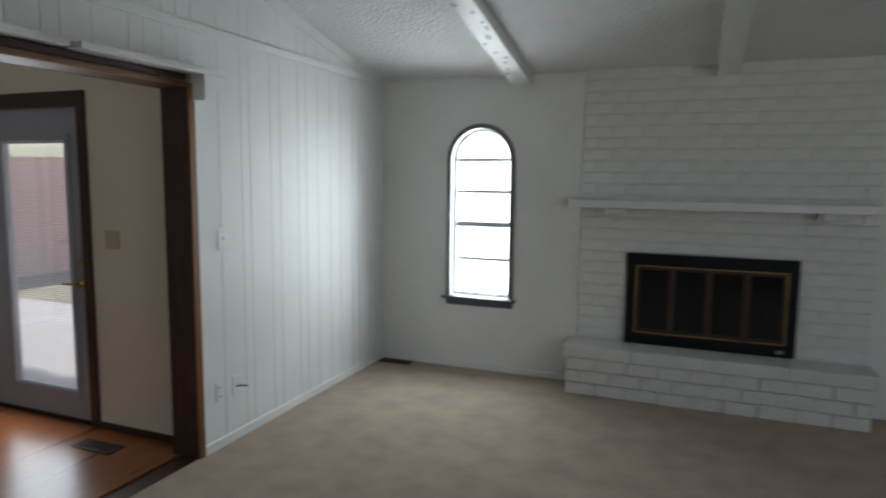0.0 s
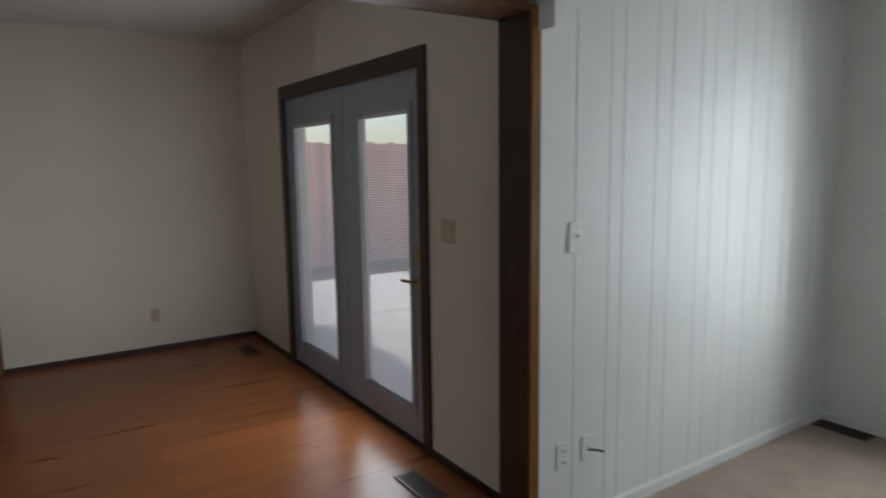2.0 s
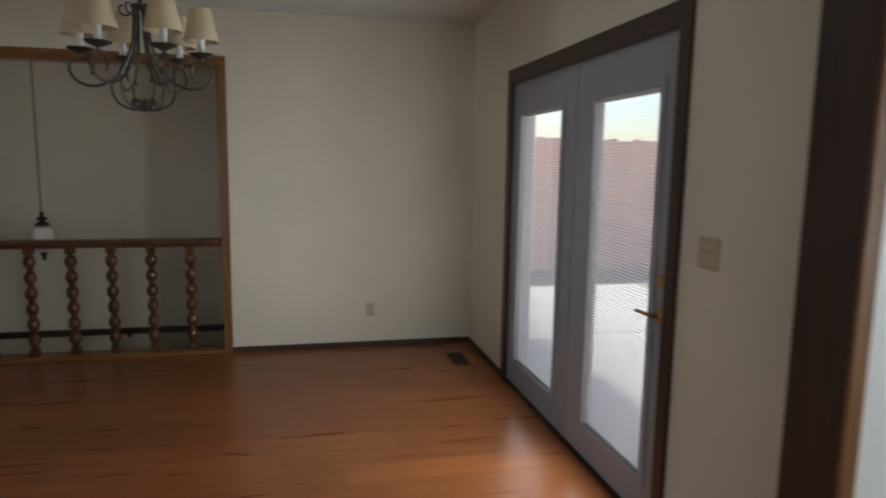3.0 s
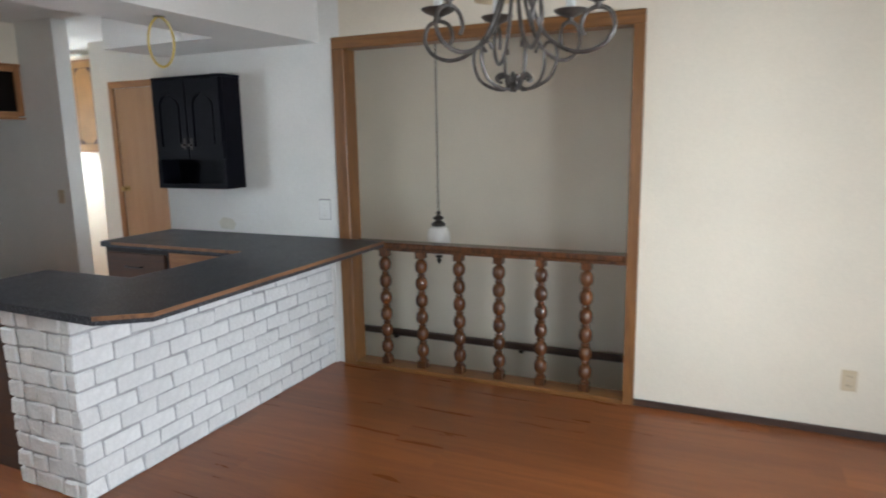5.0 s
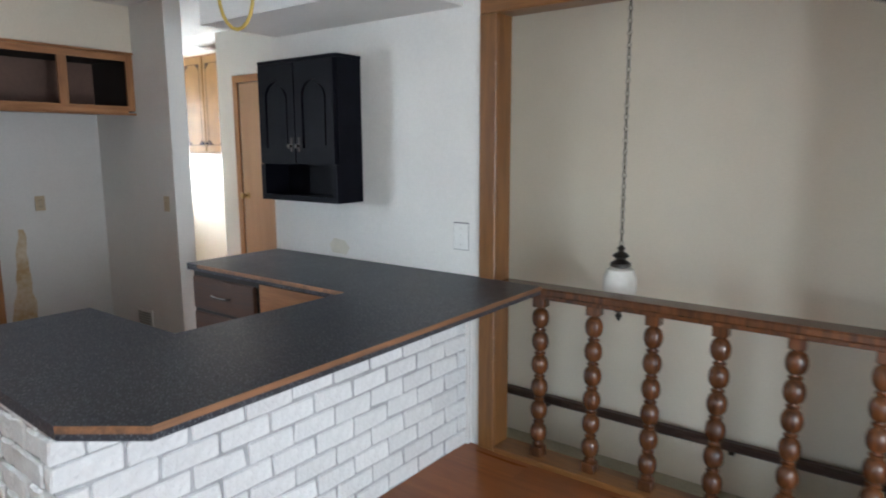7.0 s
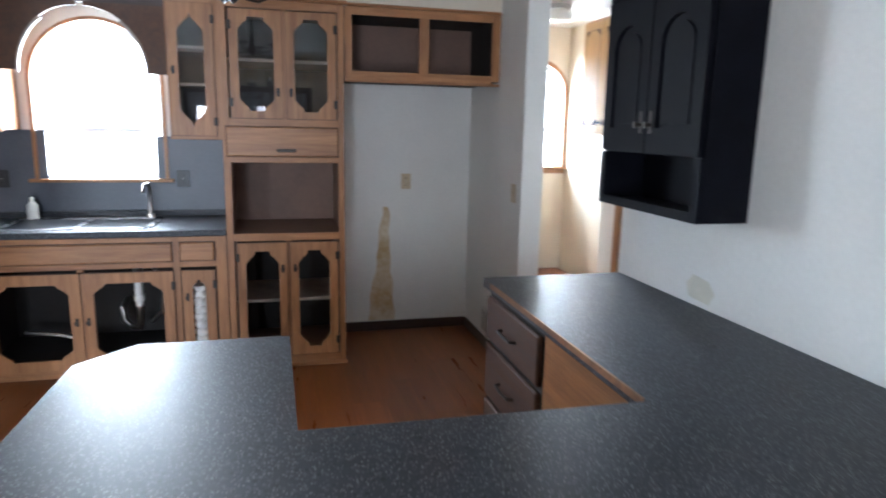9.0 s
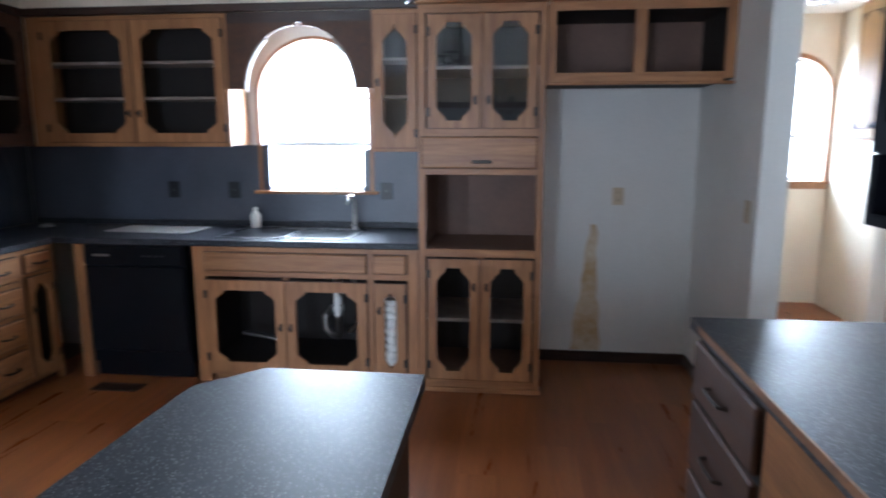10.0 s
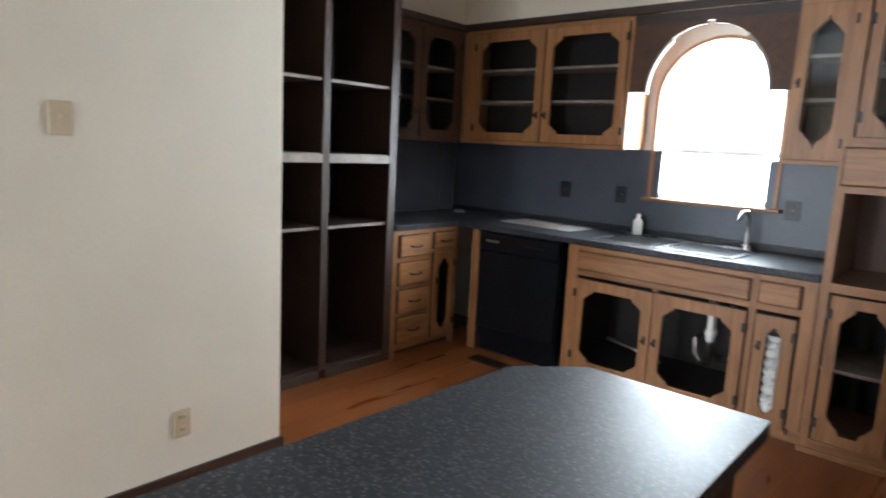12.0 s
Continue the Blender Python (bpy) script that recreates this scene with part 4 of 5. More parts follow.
for i in range(6):
    a = 2 * math.pi * i / 6 + 0.2
    tube(ros, smooth([(CX + q * math.cos(a), CY + q * math.sin(a), CZ + h) for q, h in ((0.006, 0.0), (0.014, 0.035), (0.04, 0.052), (0.062, 0.045), (0.066, 0.03), (0.054, 0.026))]), 0.0055, 6)
lathe(ros, [(0.004, -0.01), (0.014, 0.0), (0.016, 0.012), (0.008, 0.03)], (CX, CY, CZ), 10)
part("rosette", ros, IRON, chan, "", True)

# ---- bar ----
bar = thing("bar_counter", (-2.9, -4.2, 0), "breakfast bar with white painted brick front", "bar")
BX, BY = -1.93, -4.03
part("mortar", boxes((-3.945, BX - 0.010, -4.25, BY - 0.009, 0.0, 0.872), (-2.05, BX - 0.010, -4.48, -4.25, 0.0, 0.872)), MORTAR, bar, "grey mortar joints")
part("end_panel", boxes((-3.945, BX - 0.03, -4.262, -4.251, 0.0, 0.872), (-2.43, -2.0, -4.80, -4.262, 0.0, 0.872)), DRAWER_D, bar, "dark wood back panel")
part("end_board", boxes((-3.949, -3.925, BY - 0.012, BY + 0.012, 0.0, 0.872)), WHITE_WALL, bar, "white end board")
top = thing("countertop", (-2.9, -4.1, 0.88), "dark speckled laminate countertop with worn edge", "countertop")
outline = [(-3.946, -3.965), (-3.94, -3.965), (-3.925, -3.60), (-2.0, -3.595), (-1.86, -3.78), (-1.89, -4.775), (-2.025, -4.92), (-2.455, -4.918), (-2.46, -4.275), (-3.285, -4.258), (-3.29, -5.565), (-3.946, -5.565)]
bm = bmesh.new()
prism(bm, outline, lambda u, v, d: (u, v, d), 0.878, 0.916)
bmesh.ops.triangulate(bm, faces=[f for f in bm.faces if len(f.verts) > 4])
part("slab", bm, COUNTER, top)
bm = bmesh.new()
for (ax, ay), (bx, by) in zip(outline[2:5], outline[3:5]):
    d = Vector((bx - ax, by - ay)).normalized()
    nx, ny = -d.y, d.x
    if ny < 0:
        nx, ny = -nx, -ny
    pts = [(ax, ay), (bx, by), (bx + nx * 0.003, by + ny * 0.003), (ax + nx * 0.003, ay + ny * 0.003)]
    prism(bm, pts, lambda u, v, z: (u, v, z), 0.898, 0.9175)
part("edge_strip", bm, COUNTER_EDGE, top, "bare brown strip where the laminate broke off")
part("edge_strip", boxes((-3.288, -3.281, -5.45, -4.27, 0.897, 0.9175)), COUNTER_EDGE, top, "bare wood strip")

# drawer base under the return counter
db = thing("drawer_cabinet", (-3.6, -4.9, 0), "base cabinet with dark drawers and bare oak side", "cabinet")
part("body", boxes((-3.945, -3.320, -5.54, -4.27, 0.09, 0.874), (-3.945, -3.380, -5.54, -4.27, 0.0, 0.09)), INSIDE, db)
part("side_panel", boxes((-3.319, -3.313, -4.93, -4.28, 0.02, 0.862)), OAK_Y, db, "bare light oak panel")
part("end_panel", boxes((-3.945, -3.320, -5.548, -5.541, 0.02, 0.874)), DRAWER_D, db)
for z0, z1 in ((0.655, 0.845), (0.40, 0.635), (0.11, 0.38)):
    dr = part("drawer", boxes((-3.322, -3.298, -5.53, -4.96, z0, z1), bev=0.007), DRAWER_D, db, "dark stained drawer front")
    part("handle", tube(bmesh.new(), [(-3.298, -5.33, (z0 + z1) / 2), (-3.275, -5.32, (z0 + z1) / 2), (-3.270, -5.25, (z0 + z1) / 2), (-3.275, -5.18, (z0 + z1) / 2), (-3.298, -5.17, (z0 + z1) / 2)], 0.006), BRONZE, dr, "dark metal pull", True)

# ---- cabinet building ----



def knob(put, u, v, d, parent, material=None, plate_h=0.05):
    k = part("knob_plate", boxput(put, u - 0.009, u + 0.009, v - plate_h / 2, v + plate_h / 2, d, d + 0.003, bev=0.001), material or BRONZE, parent)
    a, b = put(u, v, d + 0.003), put(u, v, d + 0.024)
    part("knob", tube(bmesh.new(), [a, [(p + q) / 2 for p, q in zip(a, b)], b], 0.006, 8, 0.013), material or BRONZE, parent, "", True)


def cut_door(put, u0, u1, v0, v1, parent, cut, border, knob_side, hinge=True, shelf_mat=None, pane=False, knob_v=None, botm=None, stain=None):
    """An oak door with a scalloped cut-out, hinges and a knob."""
    inner = scallop(u0 + border, u1 - border, v0 + (botm or border), v1 - (botm or border), *cut)
    d = part("door", ring(bmesh.new(), (u0, u1, v0, v1), inner, put, 0.001, 0.021), stain or OAK, parent, "oak door with a scalloped cut-out" if stain is None else "dark wood door with a scalloped cut-out")
    # dark ring paints the shadow line round the door
    part("bead", ring(bmesh.new(), (u0 - 0.004, u1 + 0.004, v0 - 0.004, v1 + 0.004), [(u0 + 0.004, v0 + 0.004), (u1 - 0.004, v0 + 0.004), (u1 - 0.004, v1 - 0.004), (u0 + 0.004, v1 - 0.004)], put, 0.0005, 0.010), DRAWER_D, d, "dark strip drawn as the shadow round the door")
    ku = u1 - 0.028 if knob_side > 0 else u0 + 0.028
    knob(put, ku, knob_v if knob_v else (v0 + v1) / 2, 0.021, d)
    if hinge:
        hu = u0 + 0.002 if knob_side > 0 else u1 - 0.002
        for v in (v0 + 0.09, v1 - 0.09):
            part("hinge", boxput(put, hu - 0.012, hu + 0.012, v - 0.025, v + 0.025, 0.012, 0.0245, bev=0.002), BRONZE, d)
    if pane:
        g = part("pane", boxput(put, u0 + border * 0.6, u1 - border * 0.6, v0 + border * 0.6, v1 - border * 0.6, 0.006, 0.009), GLASS, d)
    return d


def drawer(put, u0, u1, v0, v1, parent, pull=True, material=None):
    d = part("drawer", boxput(put, u0, u1, v0, v1, 0.001, 0.022, bev=0.006), material or (OAK_X if put(1, 0, 0)[0] != put(0, 0, 0)[0] else OAK_Y), parent, "oak drawer front")
    # same painted shadow line round the drawer front
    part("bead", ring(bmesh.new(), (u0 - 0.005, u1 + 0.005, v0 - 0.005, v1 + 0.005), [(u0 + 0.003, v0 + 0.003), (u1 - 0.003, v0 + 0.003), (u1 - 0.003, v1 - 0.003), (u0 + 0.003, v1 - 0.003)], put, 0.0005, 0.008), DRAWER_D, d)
    if pull:
        c, v = (u0 + u1) / 2, (v0 + v1) / 2
        part("handle", tube(bmesh.new(), [put(c - 0.05, v, 0.02), put(c - 0.045, v - 0.002, 0.04), put(c, v - 0.006, 0.046), put(c + 0.045, v - 0.002, 0.04), put(c + 0.05, v, 0.02)], 0.006), BRONZE, d, "dark pull", True)
    return d


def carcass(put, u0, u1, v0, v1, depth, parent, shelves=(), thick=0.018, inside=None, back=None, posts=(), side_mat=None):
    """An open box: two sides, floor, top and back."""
    # panels default to the near-black that paints in the interior shade
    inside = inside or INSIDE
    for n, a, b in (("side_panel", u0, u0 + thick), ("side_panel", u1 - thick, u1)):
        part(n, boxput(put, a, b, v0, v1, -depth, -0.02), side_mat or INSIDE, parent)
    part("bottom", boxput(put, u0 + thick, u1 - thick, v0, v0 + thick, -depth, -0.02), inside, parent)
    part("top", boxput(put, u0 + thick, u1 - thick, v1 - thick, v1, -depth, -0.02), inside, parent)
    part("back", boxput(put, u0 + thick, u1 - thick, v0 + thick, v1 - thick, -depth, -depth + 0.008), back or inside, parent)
    for v in shelves:
        part("shelf", boxput(put, u0 + thick, u1 - thick, v - 0.009, v + 0.009, -depth + 0.01, -0.06), SHELF, parent, "shelf with a worn light edge")


def face(put, parent, rows, material=None):
    """Face-frame members."""
    for u0, u1, v0, v1 in rows:
        wide = (u1 - u0) > (v1 - v0)
        m = material or ((OAK_X if put(1, 0, 0)[0] != put(0, 0, 0)[0] else OAK_Y) if wide else OAK)
        part("rail" if wide else "stile", boxput(put, u0, u1, v0, v1, -0.02, 0.0, bev=0.0015), m, parent)


K = north(-7.06)
U = north(-7.40)

# sink base
sb = thing("sink_cabinet", (-1.4, -7.35, 0), "oak sink base cabinet with two cut-out doors", "cabinet")
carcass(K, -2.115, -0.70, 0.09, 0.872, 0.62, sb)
face(K, sb, ((-2.115, -2.05, 0.09, 0.872), (-0.775, -0.70, 0.0, 0.872), (-1.84, -1.80, 0.09, 0.872), (-1.80, -0.775, 0.84, 0.872), (-1.80, -0.775, 0.685, 0.72), (-1.80, -0.775, 0.05, 0.085), (-2.05, -1.84, 0.685, 0.72), (-2.05, -1.84, 0.84, 0.872), (-2.05, -1.84, 0.05, 0.085), (-1.305, -1.27, 0.085, 0.685)))
part("toe_kick", boxes((-2.115, -0.78, -7.14, -7.12, 0.0, 0.09)), OAK_X, sb)
drawer(K, -1.80, -0.78, 0.725, 0.838, sb, pull=False)
drawer(K, -2.04, -1.845, 0.725, 0.838, sb, pull=False)
cut_door(K, -1.285, -0.775, 0.08, 0.665, sb, (0.065, 0.065), 0.062, -1)
cut_door(K, -1.80, -1.292, 0.08, 0.665, sb, (0.065, 0.065), 0.062, 1)
nd = cut_door(K, -2.04, -1.85, 0.08, 0.665, sb, (0.03, 0.05), 0.058, 1, knob_v=0.50)
bm = lathe(bmesh.new(), [p for i in range(9) for p in ((0.032, i * 0.048), (0.043, i * 0.048 + 0.016), (0.042, i * 0.048 + 0.032))], (-1.945, -7.092, 0.145), 14)
for v in bm.verts:
    v.co += noise.noise_vector(v.co * 45) * 0.006
part("wrapped_roll", bm, PLASTIC_W, nd, "crumpled white plastic filling the cut-out", True)

# drain pipes under the sink
pp = thing("sink_drain", (-1.5, -7.4, 0.5), "white plastic drain pipes under the sink", "pipe")
part("tee", tube(bmesh.new(), [(-1.36, -7.26, 0.585), (-1.50, -7.26, 0.59), (-1.63, -7.26, 0.585)], 0.026, 12), PIPE, pp, "", True)
part("tailpipe", tube(bmesh.new(), [(-1.56, -7.26, 0.70), (-1.56, -7.26, 0.50), (-1.56, -7.26, 0.40)], 0.026, 12), PIPE, pp, "", True)
part("trap", tube(bmesh.new(), [(-1.56, -7.26, 0.42), (-1.56, -7.27, 0.30), (-1.54, -7.32, 0.24), (-1.48, -7.40, 0.22), (-1.43, -7.42, 0.26), (-1.42, -7.43, 0.34), (-1.42, -7.6, 0.36)], 0.019, 12), NICKEL, pp, "", True)
part("collar", lathe(bmesh.new(), [(0.03, 0), (0.034, 0.01), (0.034, 0.035), (0.03, 0.045)], (-1.56, -7.26, 0.43), 16), PIPE, pp, "", True)
part("hose", tube(bmesh.new(), [(-1.62, -7.33, 0.66), (-1.68, -7.31, 0.58), (-1.70, -7.3, 0.46), (-1.68, -7.32, 0.34), (-1.60, -7.36, 0.26)], 0.012, 8), NICKEL, pp, "", True)
part("floor_pipe", tube(bmesh.new(), [(-0.85, -7.4, 0.22), (-1.05, -7.38, 0.20), (-1.24, -7.36, 0.16)], 0.014, 8), NICKEL, pp, "", True)

# dishwasher
dw = thing("dishwasher", (-0.31, -7.3, 0), "black built-in dishwasher under the worktop", "dishwasher")
part("body", boxes((-0.645, 0.02, -7.66, -7.075, 0.10, 0.868)), APPL, dw)
part("door", boxes((-0.64, 0.015, -7.075, -7.05, 0.18, 0.735), bev=0.006), APPL, dw)
cp = part("control_panel", boxes((-0.64, 0.015, -7.075, -7.043, 0.742, 0.865), bev=0.006), APPL, dw)
part("latch", boxes((-0.16, -0.05, -7.044, -7.034, 0.80, 0.815), bev=0.003), NICKEL, cp)
for i in range(4):
    part("button", boxes((-0.40 - i * 0.04, -0.375 - i * 0.04, -7.044, -7.038, 0.80, 0.812), bev=0.002), PLASTIC_D, cp)
part("kick_plate", boxes((-0.64, 0.015, -7.12, -7.10, 0.0, 0.17), bev=0.003), APPL, dw)
st = thing("cabinet_stile", (0.06, -7.06, 0), "oak filler strip beside the dishwasher", "cabinet trim")
part("strip", boxes((0.024, 0.09, -7.08, -7.055, 0.0, 0.872), bev=0.003), OAK, st)

# tall oven cabinet
tc = thing("oven_cabinet", (-2.48, -7.38, 0), "tall oak cabinet with empty oven niche and glazed doors", "cabinet")
for a, b in ((-2.84, -2.82), (-2.138, -2.118)):
    part("side_panel", boxes((a, b, -7.70, -7.08, 0.0, 2.265)), OAK, tc)
# brown back at the niche; behind doors its shade is painted near-black
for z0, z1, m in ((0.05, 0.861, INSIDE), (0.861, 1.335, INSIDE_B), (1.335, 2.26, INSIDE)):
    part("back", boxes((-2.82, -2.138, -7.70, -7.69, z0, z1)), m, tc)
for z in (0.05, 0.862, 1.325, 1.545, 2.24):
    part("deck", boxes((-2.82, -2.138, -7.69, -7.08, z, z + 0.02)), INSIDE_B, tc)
part("niche_side", boxes((-2.82, -2.815, -7.69, -7.08, 0.882, 1.325)), INSIDE_B, tc)
part("niche_side", boxes((-2.143, -2.138, -7.69, -7.08, 0.882, 1.325)), INSIDE_B, tc)
for z in (0.42, 1.92):
    part("shelf", boxes((-2.818, -2.14, -7.68, -7.14, z, z + 0.018)), SHELF, tc, "shelf with a worn light edge")
face(K, tc, ((-2.84, -2.80, 0.0, 2.265), (-2.16, -2.118, 0.0, 2.265), (-2.80, -2.16, 0.835, 0.882), (-2.80, -2.16, 1.32, 1.362), (-2.80, -2.16, 1.53, 1.585), (-2.80, -2.16, 2.215, 2.265), (-2.80, -2.16, 0.0, 0.075), (-2.505, -2.465, 0.075, 0.835), (-2.505, -2.465, 1.585, 2.215)))
for a, b, ks in ((-2.475, -2.175, -1), (-2.79, -2.495, 1)):
    cut_door(K, a, b, 0.085, 0.825, tc, (0.058, 0.085), 0.05, ks, knob_v=0.66, botm=0.052)
    cut_door(K, a, b, 1.585, 2.205, tc, (0.056, 0.075), 0.05, ks, pane=True, knob_v=1.74, botm=0.042)
drawer(K, -2.80, -2.14, 1.358, 1.535, tc, pull=False)
part("pull", boxput(K, -2.545, -2.43, 1.385, 1.405, 0.022, 0.036, bev=0.004), BRONZE, tc, "dark finger pull")
part("crown", boxput(K, -2.86, -2.10, 2.266, 2.285, -0.01, 0.03, bev=0.004), OAK_X, tc)
part("plinth_mould", boxput(K, -2.85, -2.11, 0.0, 0.03, 0.0, 0.012, bev=0.004), OAK_X, tc)

# over-fridge cabinet
fc = thing("fridge_cabinet", (-3.34, -7.38, 1.83), "open oak cabinet above the fridge alcove", "cabinet")
carcass(K, -3.845, -2.845, 1.845, 2.262, 0.62, fc, back=INSIDE_B)
face(K, fc, ((-3.845, -3.79, 1.85, 2.262), (-2.89, -2.845, 1.835, 2.262), (-3.375, -3.31, 1.88, 2.215), (-3.79, -2.89, 2.215, 2.262), (-3.79, -2.89, 1.835, 1.885)))
part("crown", boxput(K, -3.845, -2.86, 2.262, 2.28, -0.01, 0.02, bev=0.004), OAK_X, fc)
part("light_rail", boxput(K, -3.845, -2.845, 1.818, 1.835, -0.02, 0.012, bev=0.004), OAK_X, fc)

# wall cabinets
ua = thing("wall_cabinet", (-0.2, -7.55, 1.48), "oak wall cabinet with two cut-out doors", "cabinet", "kitchen wall cabinets")
carcass(U, -0.84, 0.54, 1.485, 2.31, 0.30, ua, shelves=(1.79, 2.02), side_mat=OAK)
face(U, ua, ((-0.84, -0.79, 1.475, 2.31), (0.42, 0.54, 1.475, 2.31), (-0.235, -0.165, 1.53, 2.25), (-0.79, 0.42, 2.245, 2.31), (-0.79, 0.42, 1.475, 1.535)))
cut_door(U, -0.19, 0.42, 1.505, 2.275, ua, (0.07, 0.07), 0.058, -1, knob_v=1.69)
cut_door(U, -0.815, -0.205, 1.505, 2.275, ua, (0.07, 0.07), 0.058, 1, knob_v=1.69)
ub = thing("wall_cabinet", (-1.95, -7.55, 1.46), "narrow oak wall cabinet with one glazed door", "cabinet", "kitchen wall cabinets")
carcass(U, -2.115, -1.78, 1.455, 2.31, 0.30, ub, shelves=(1.79, 2.02), side_mat=OAK)
face(U, ub, ((-2.115, -2.05, 1.445, 2.31), (-1.82, -1.78, 1.445, 2.31), (-2.05, -1.82, 2.245, 2.31), (-2.05, -1.82, 1.445, 1.50)))
cut_door(U, -2.06, -1.79, 1.47, 2.275, ub, (0.075, 0.11), 0.058, 1, pane=True)
EW = west(0.545)
uc = thing("wall_cabinet", (0.7, -6.9, 1.48), "dark oak wall cabinet beside the pantry", "cabinet", "kitchen wall cabinets")
carcass(EW, -7.40, -6.41, 1.485, 2.31, 0.31, uc, shelves=(1.79, 2.02))
# frame and doors in a darker wood than the other wall cabinets
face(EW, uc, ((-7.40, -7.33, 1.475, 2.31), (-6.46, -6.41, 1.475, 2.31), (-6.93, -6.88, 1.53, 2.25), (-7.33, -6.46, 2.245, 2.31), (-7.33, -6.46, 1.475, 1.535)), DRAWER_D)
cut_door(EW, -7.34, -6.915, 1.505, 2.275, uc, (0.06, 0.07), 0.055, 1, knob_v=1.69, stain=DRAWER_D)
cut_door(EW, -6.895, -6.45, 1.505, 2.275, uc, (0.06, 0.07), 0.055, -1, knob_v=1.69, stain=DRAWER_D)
struct("trim_cabinet_band", boxes((-2.115, 0.56, -7.40, -7.375, 2.311, 2.36), (0.53, 0.555, -7.375, -6.41, 2.311, 2.36), bev=0.003), DARK_TRIM_X, "dark wooden band above the wall cabinets", "trim")
# arched valance above the window; its dark wood paints in the backlit shade
va = thing("window_valance", (-1.31, -7.39, 1.85), "oak valance, darkened for backlight, with curved brackets above the sink window", "valance")
part("board", boxput(U, -1.78, -0.84, 2.245, 2.31, -0.022, -0.002), DARK_TRIM_X, va)
for s, x in ((1, -0.84), (-1, -1.78)):
    pts = [(x, 2.245), (-1.31 + s * 0.02, 2.245)] + [(-1.31 + s * (0.02 + 0.345 * math.sin(k * math.pi / 20)), 1.84 + 0.385 * math.cos(k * math.pi / 20)) for k in range(11)] + [(x, 1.84)]
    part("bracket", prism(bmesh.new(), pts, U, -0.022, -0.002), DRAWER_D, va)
    rim = [(-1.31 + s * (0.02 + 0.345 * math.sin(k * math.pi / 20)), 1.84 + 0.385 * math.cos(k * math.pi / 20)) for k in range(4, 11)]
    part("bracket_edge", prism(bmesh.new(), rim + [(u - s * 0.012, v - 0.012) for u, v in rim[::-1]], U, -0.024, 0.0), SHELF, va, "light worn bracket edge")

# worktop along two walls, backsplash
kt = thing("kitchen_worktop", (-0.6, -7.4, 0.88), "dark laminate worktop with rounded edge and sink cut-out", "countertop")
part("slab", boxes((-2.115, 0.22, -7.70, -7.04, 0.876, 0.914), (0.205, 0.85, -7.70, -6.41, 0.8765, 0.9145), bev=0.004), COUNTER, kt)
sp = thing("backsplash", (-0.6, -7.70, 0.92), "slate grey backsplash behind the worktop", "backsplash")
part("ledge", boxes((-2.115, 0.84, YK + 0.007, YK + 0.02, 0.9155, 0.955), bev=0.002), COUNTER, kt)
part("panel", boxes((-0.975, 0.85, YK + 0.001, YK + 0.006, 0.916, 1.485), (-1.64, -0.975, YK + 0.001, YK + 0.006, 0.916, 1.145), (-2.115, -1.64, YK + 0.001, YK + 0.006, 0.916, 1.455)), SPLASH, sp)
part("panel", boxes((0.852, 0.858, -7.70, -6.41, 0.916, 1.485)), SPLASH, sp)
for x in (-0.255, -0.705, -1.80):
    plate(north(YK + 0.006), x, 1.17, PLASTIC_D, "dark outlet on the backsplash", outlet=True, w=0.085)
sk = thing("kitchen_sink", (-1.25, -7.36, 0.91), "double bowl steel sink on the worktop, bowl depth painted as flat black plates", "sink")
part("rim", ring(bmesh.new(), (-1.68, -0.82, -7.62, -7.12), [(-1.64, -7.57), (-0.86, -7.57), (-0.86, -7.16), (-1.64, -7.16)], lambda u, v, d: (u, v, d), 0.915, 0.921), STEEL, sk)
# flat black plates paint the shaded depth of the two bowls
part("bowl", boxes((-1.64, -1.27, -7.57, -7.16, 0.915, 0.917), (-1.23, -0.86, -7.57, -7.16, 0.915, 0.917)), APPL, sk)
part("divider", boxes((-1.27, -1.23, -7.57, -7.16, 0.915, 0.9205), bev=0.002), STEEL, sk)
fa = thing("faucet", (-1.6, -7.6, 0.92), "small chrome faucet behind the sink", "faucet")
part("base", lathe(bmesh.new(), [(0.028, 0.0), (0.026, 0.02), (0.014, 0.03), (0.013, 0.10)], (-1.60, -7.59, 0.9215), 16), NICKEL, fa, "", True)
part("spout", tube(bmesh.new(), [(-1.60, -7.59, 1.02), (-1.60, -7.585, 1.10), (-1.595, -7.55, 1.15), (-1.585, -7.50, 1.145), (-1.58, -7.47, 1.10)], 0.011, 10), NICKEL, fa, "", True)
soap = thing("soap_bottle", (-0.895, -7.60, 0.915), "small white soap bottle beside the sink", "bottle")
part("body", lathe(bmesh.new(), [(0.03, 0), (0.033, 0.01), (0.033, 0.09), (0.02, 0.11), (0.012, 0.115)], (-0.895, -7.60, 0.9155), 16), PLASTIC_W, soap, "", True)
part("cap", lathe(bmesh.new(), [(0.014, 0.115), (0.014, 0.14), (0.006, 0.145)], (-0.895, -7.60, 0.9155), 12), PLASTIC_W, soap, "", True)
cb = thing("cutting_board", (-0.27, -7.42, 0.915), "white sheet lying on the worktop", "board")
bd = boxes((-0.30, 0.30, -0.15, 0.15, 0.0, 0.006), bev=0.002)
bmesh.ops.transform(bd, matrix=pose(-0.27, -7.44, 0.9165, 0, 0, -4), verts=bd.verts)
part("sheet", bd, PAPER, cb)
part("cup_base", lathe(bmesh.new(), [(0.045, 0), (0.05, 0.008), (0.03, 0.02)], (0.60, -7.50, 0.9155), 18), PLASTIC_W, thing("white_lid", (0.6, -7.5, 0.915), "small white lid in the worktop corner", "lid"), "", True)
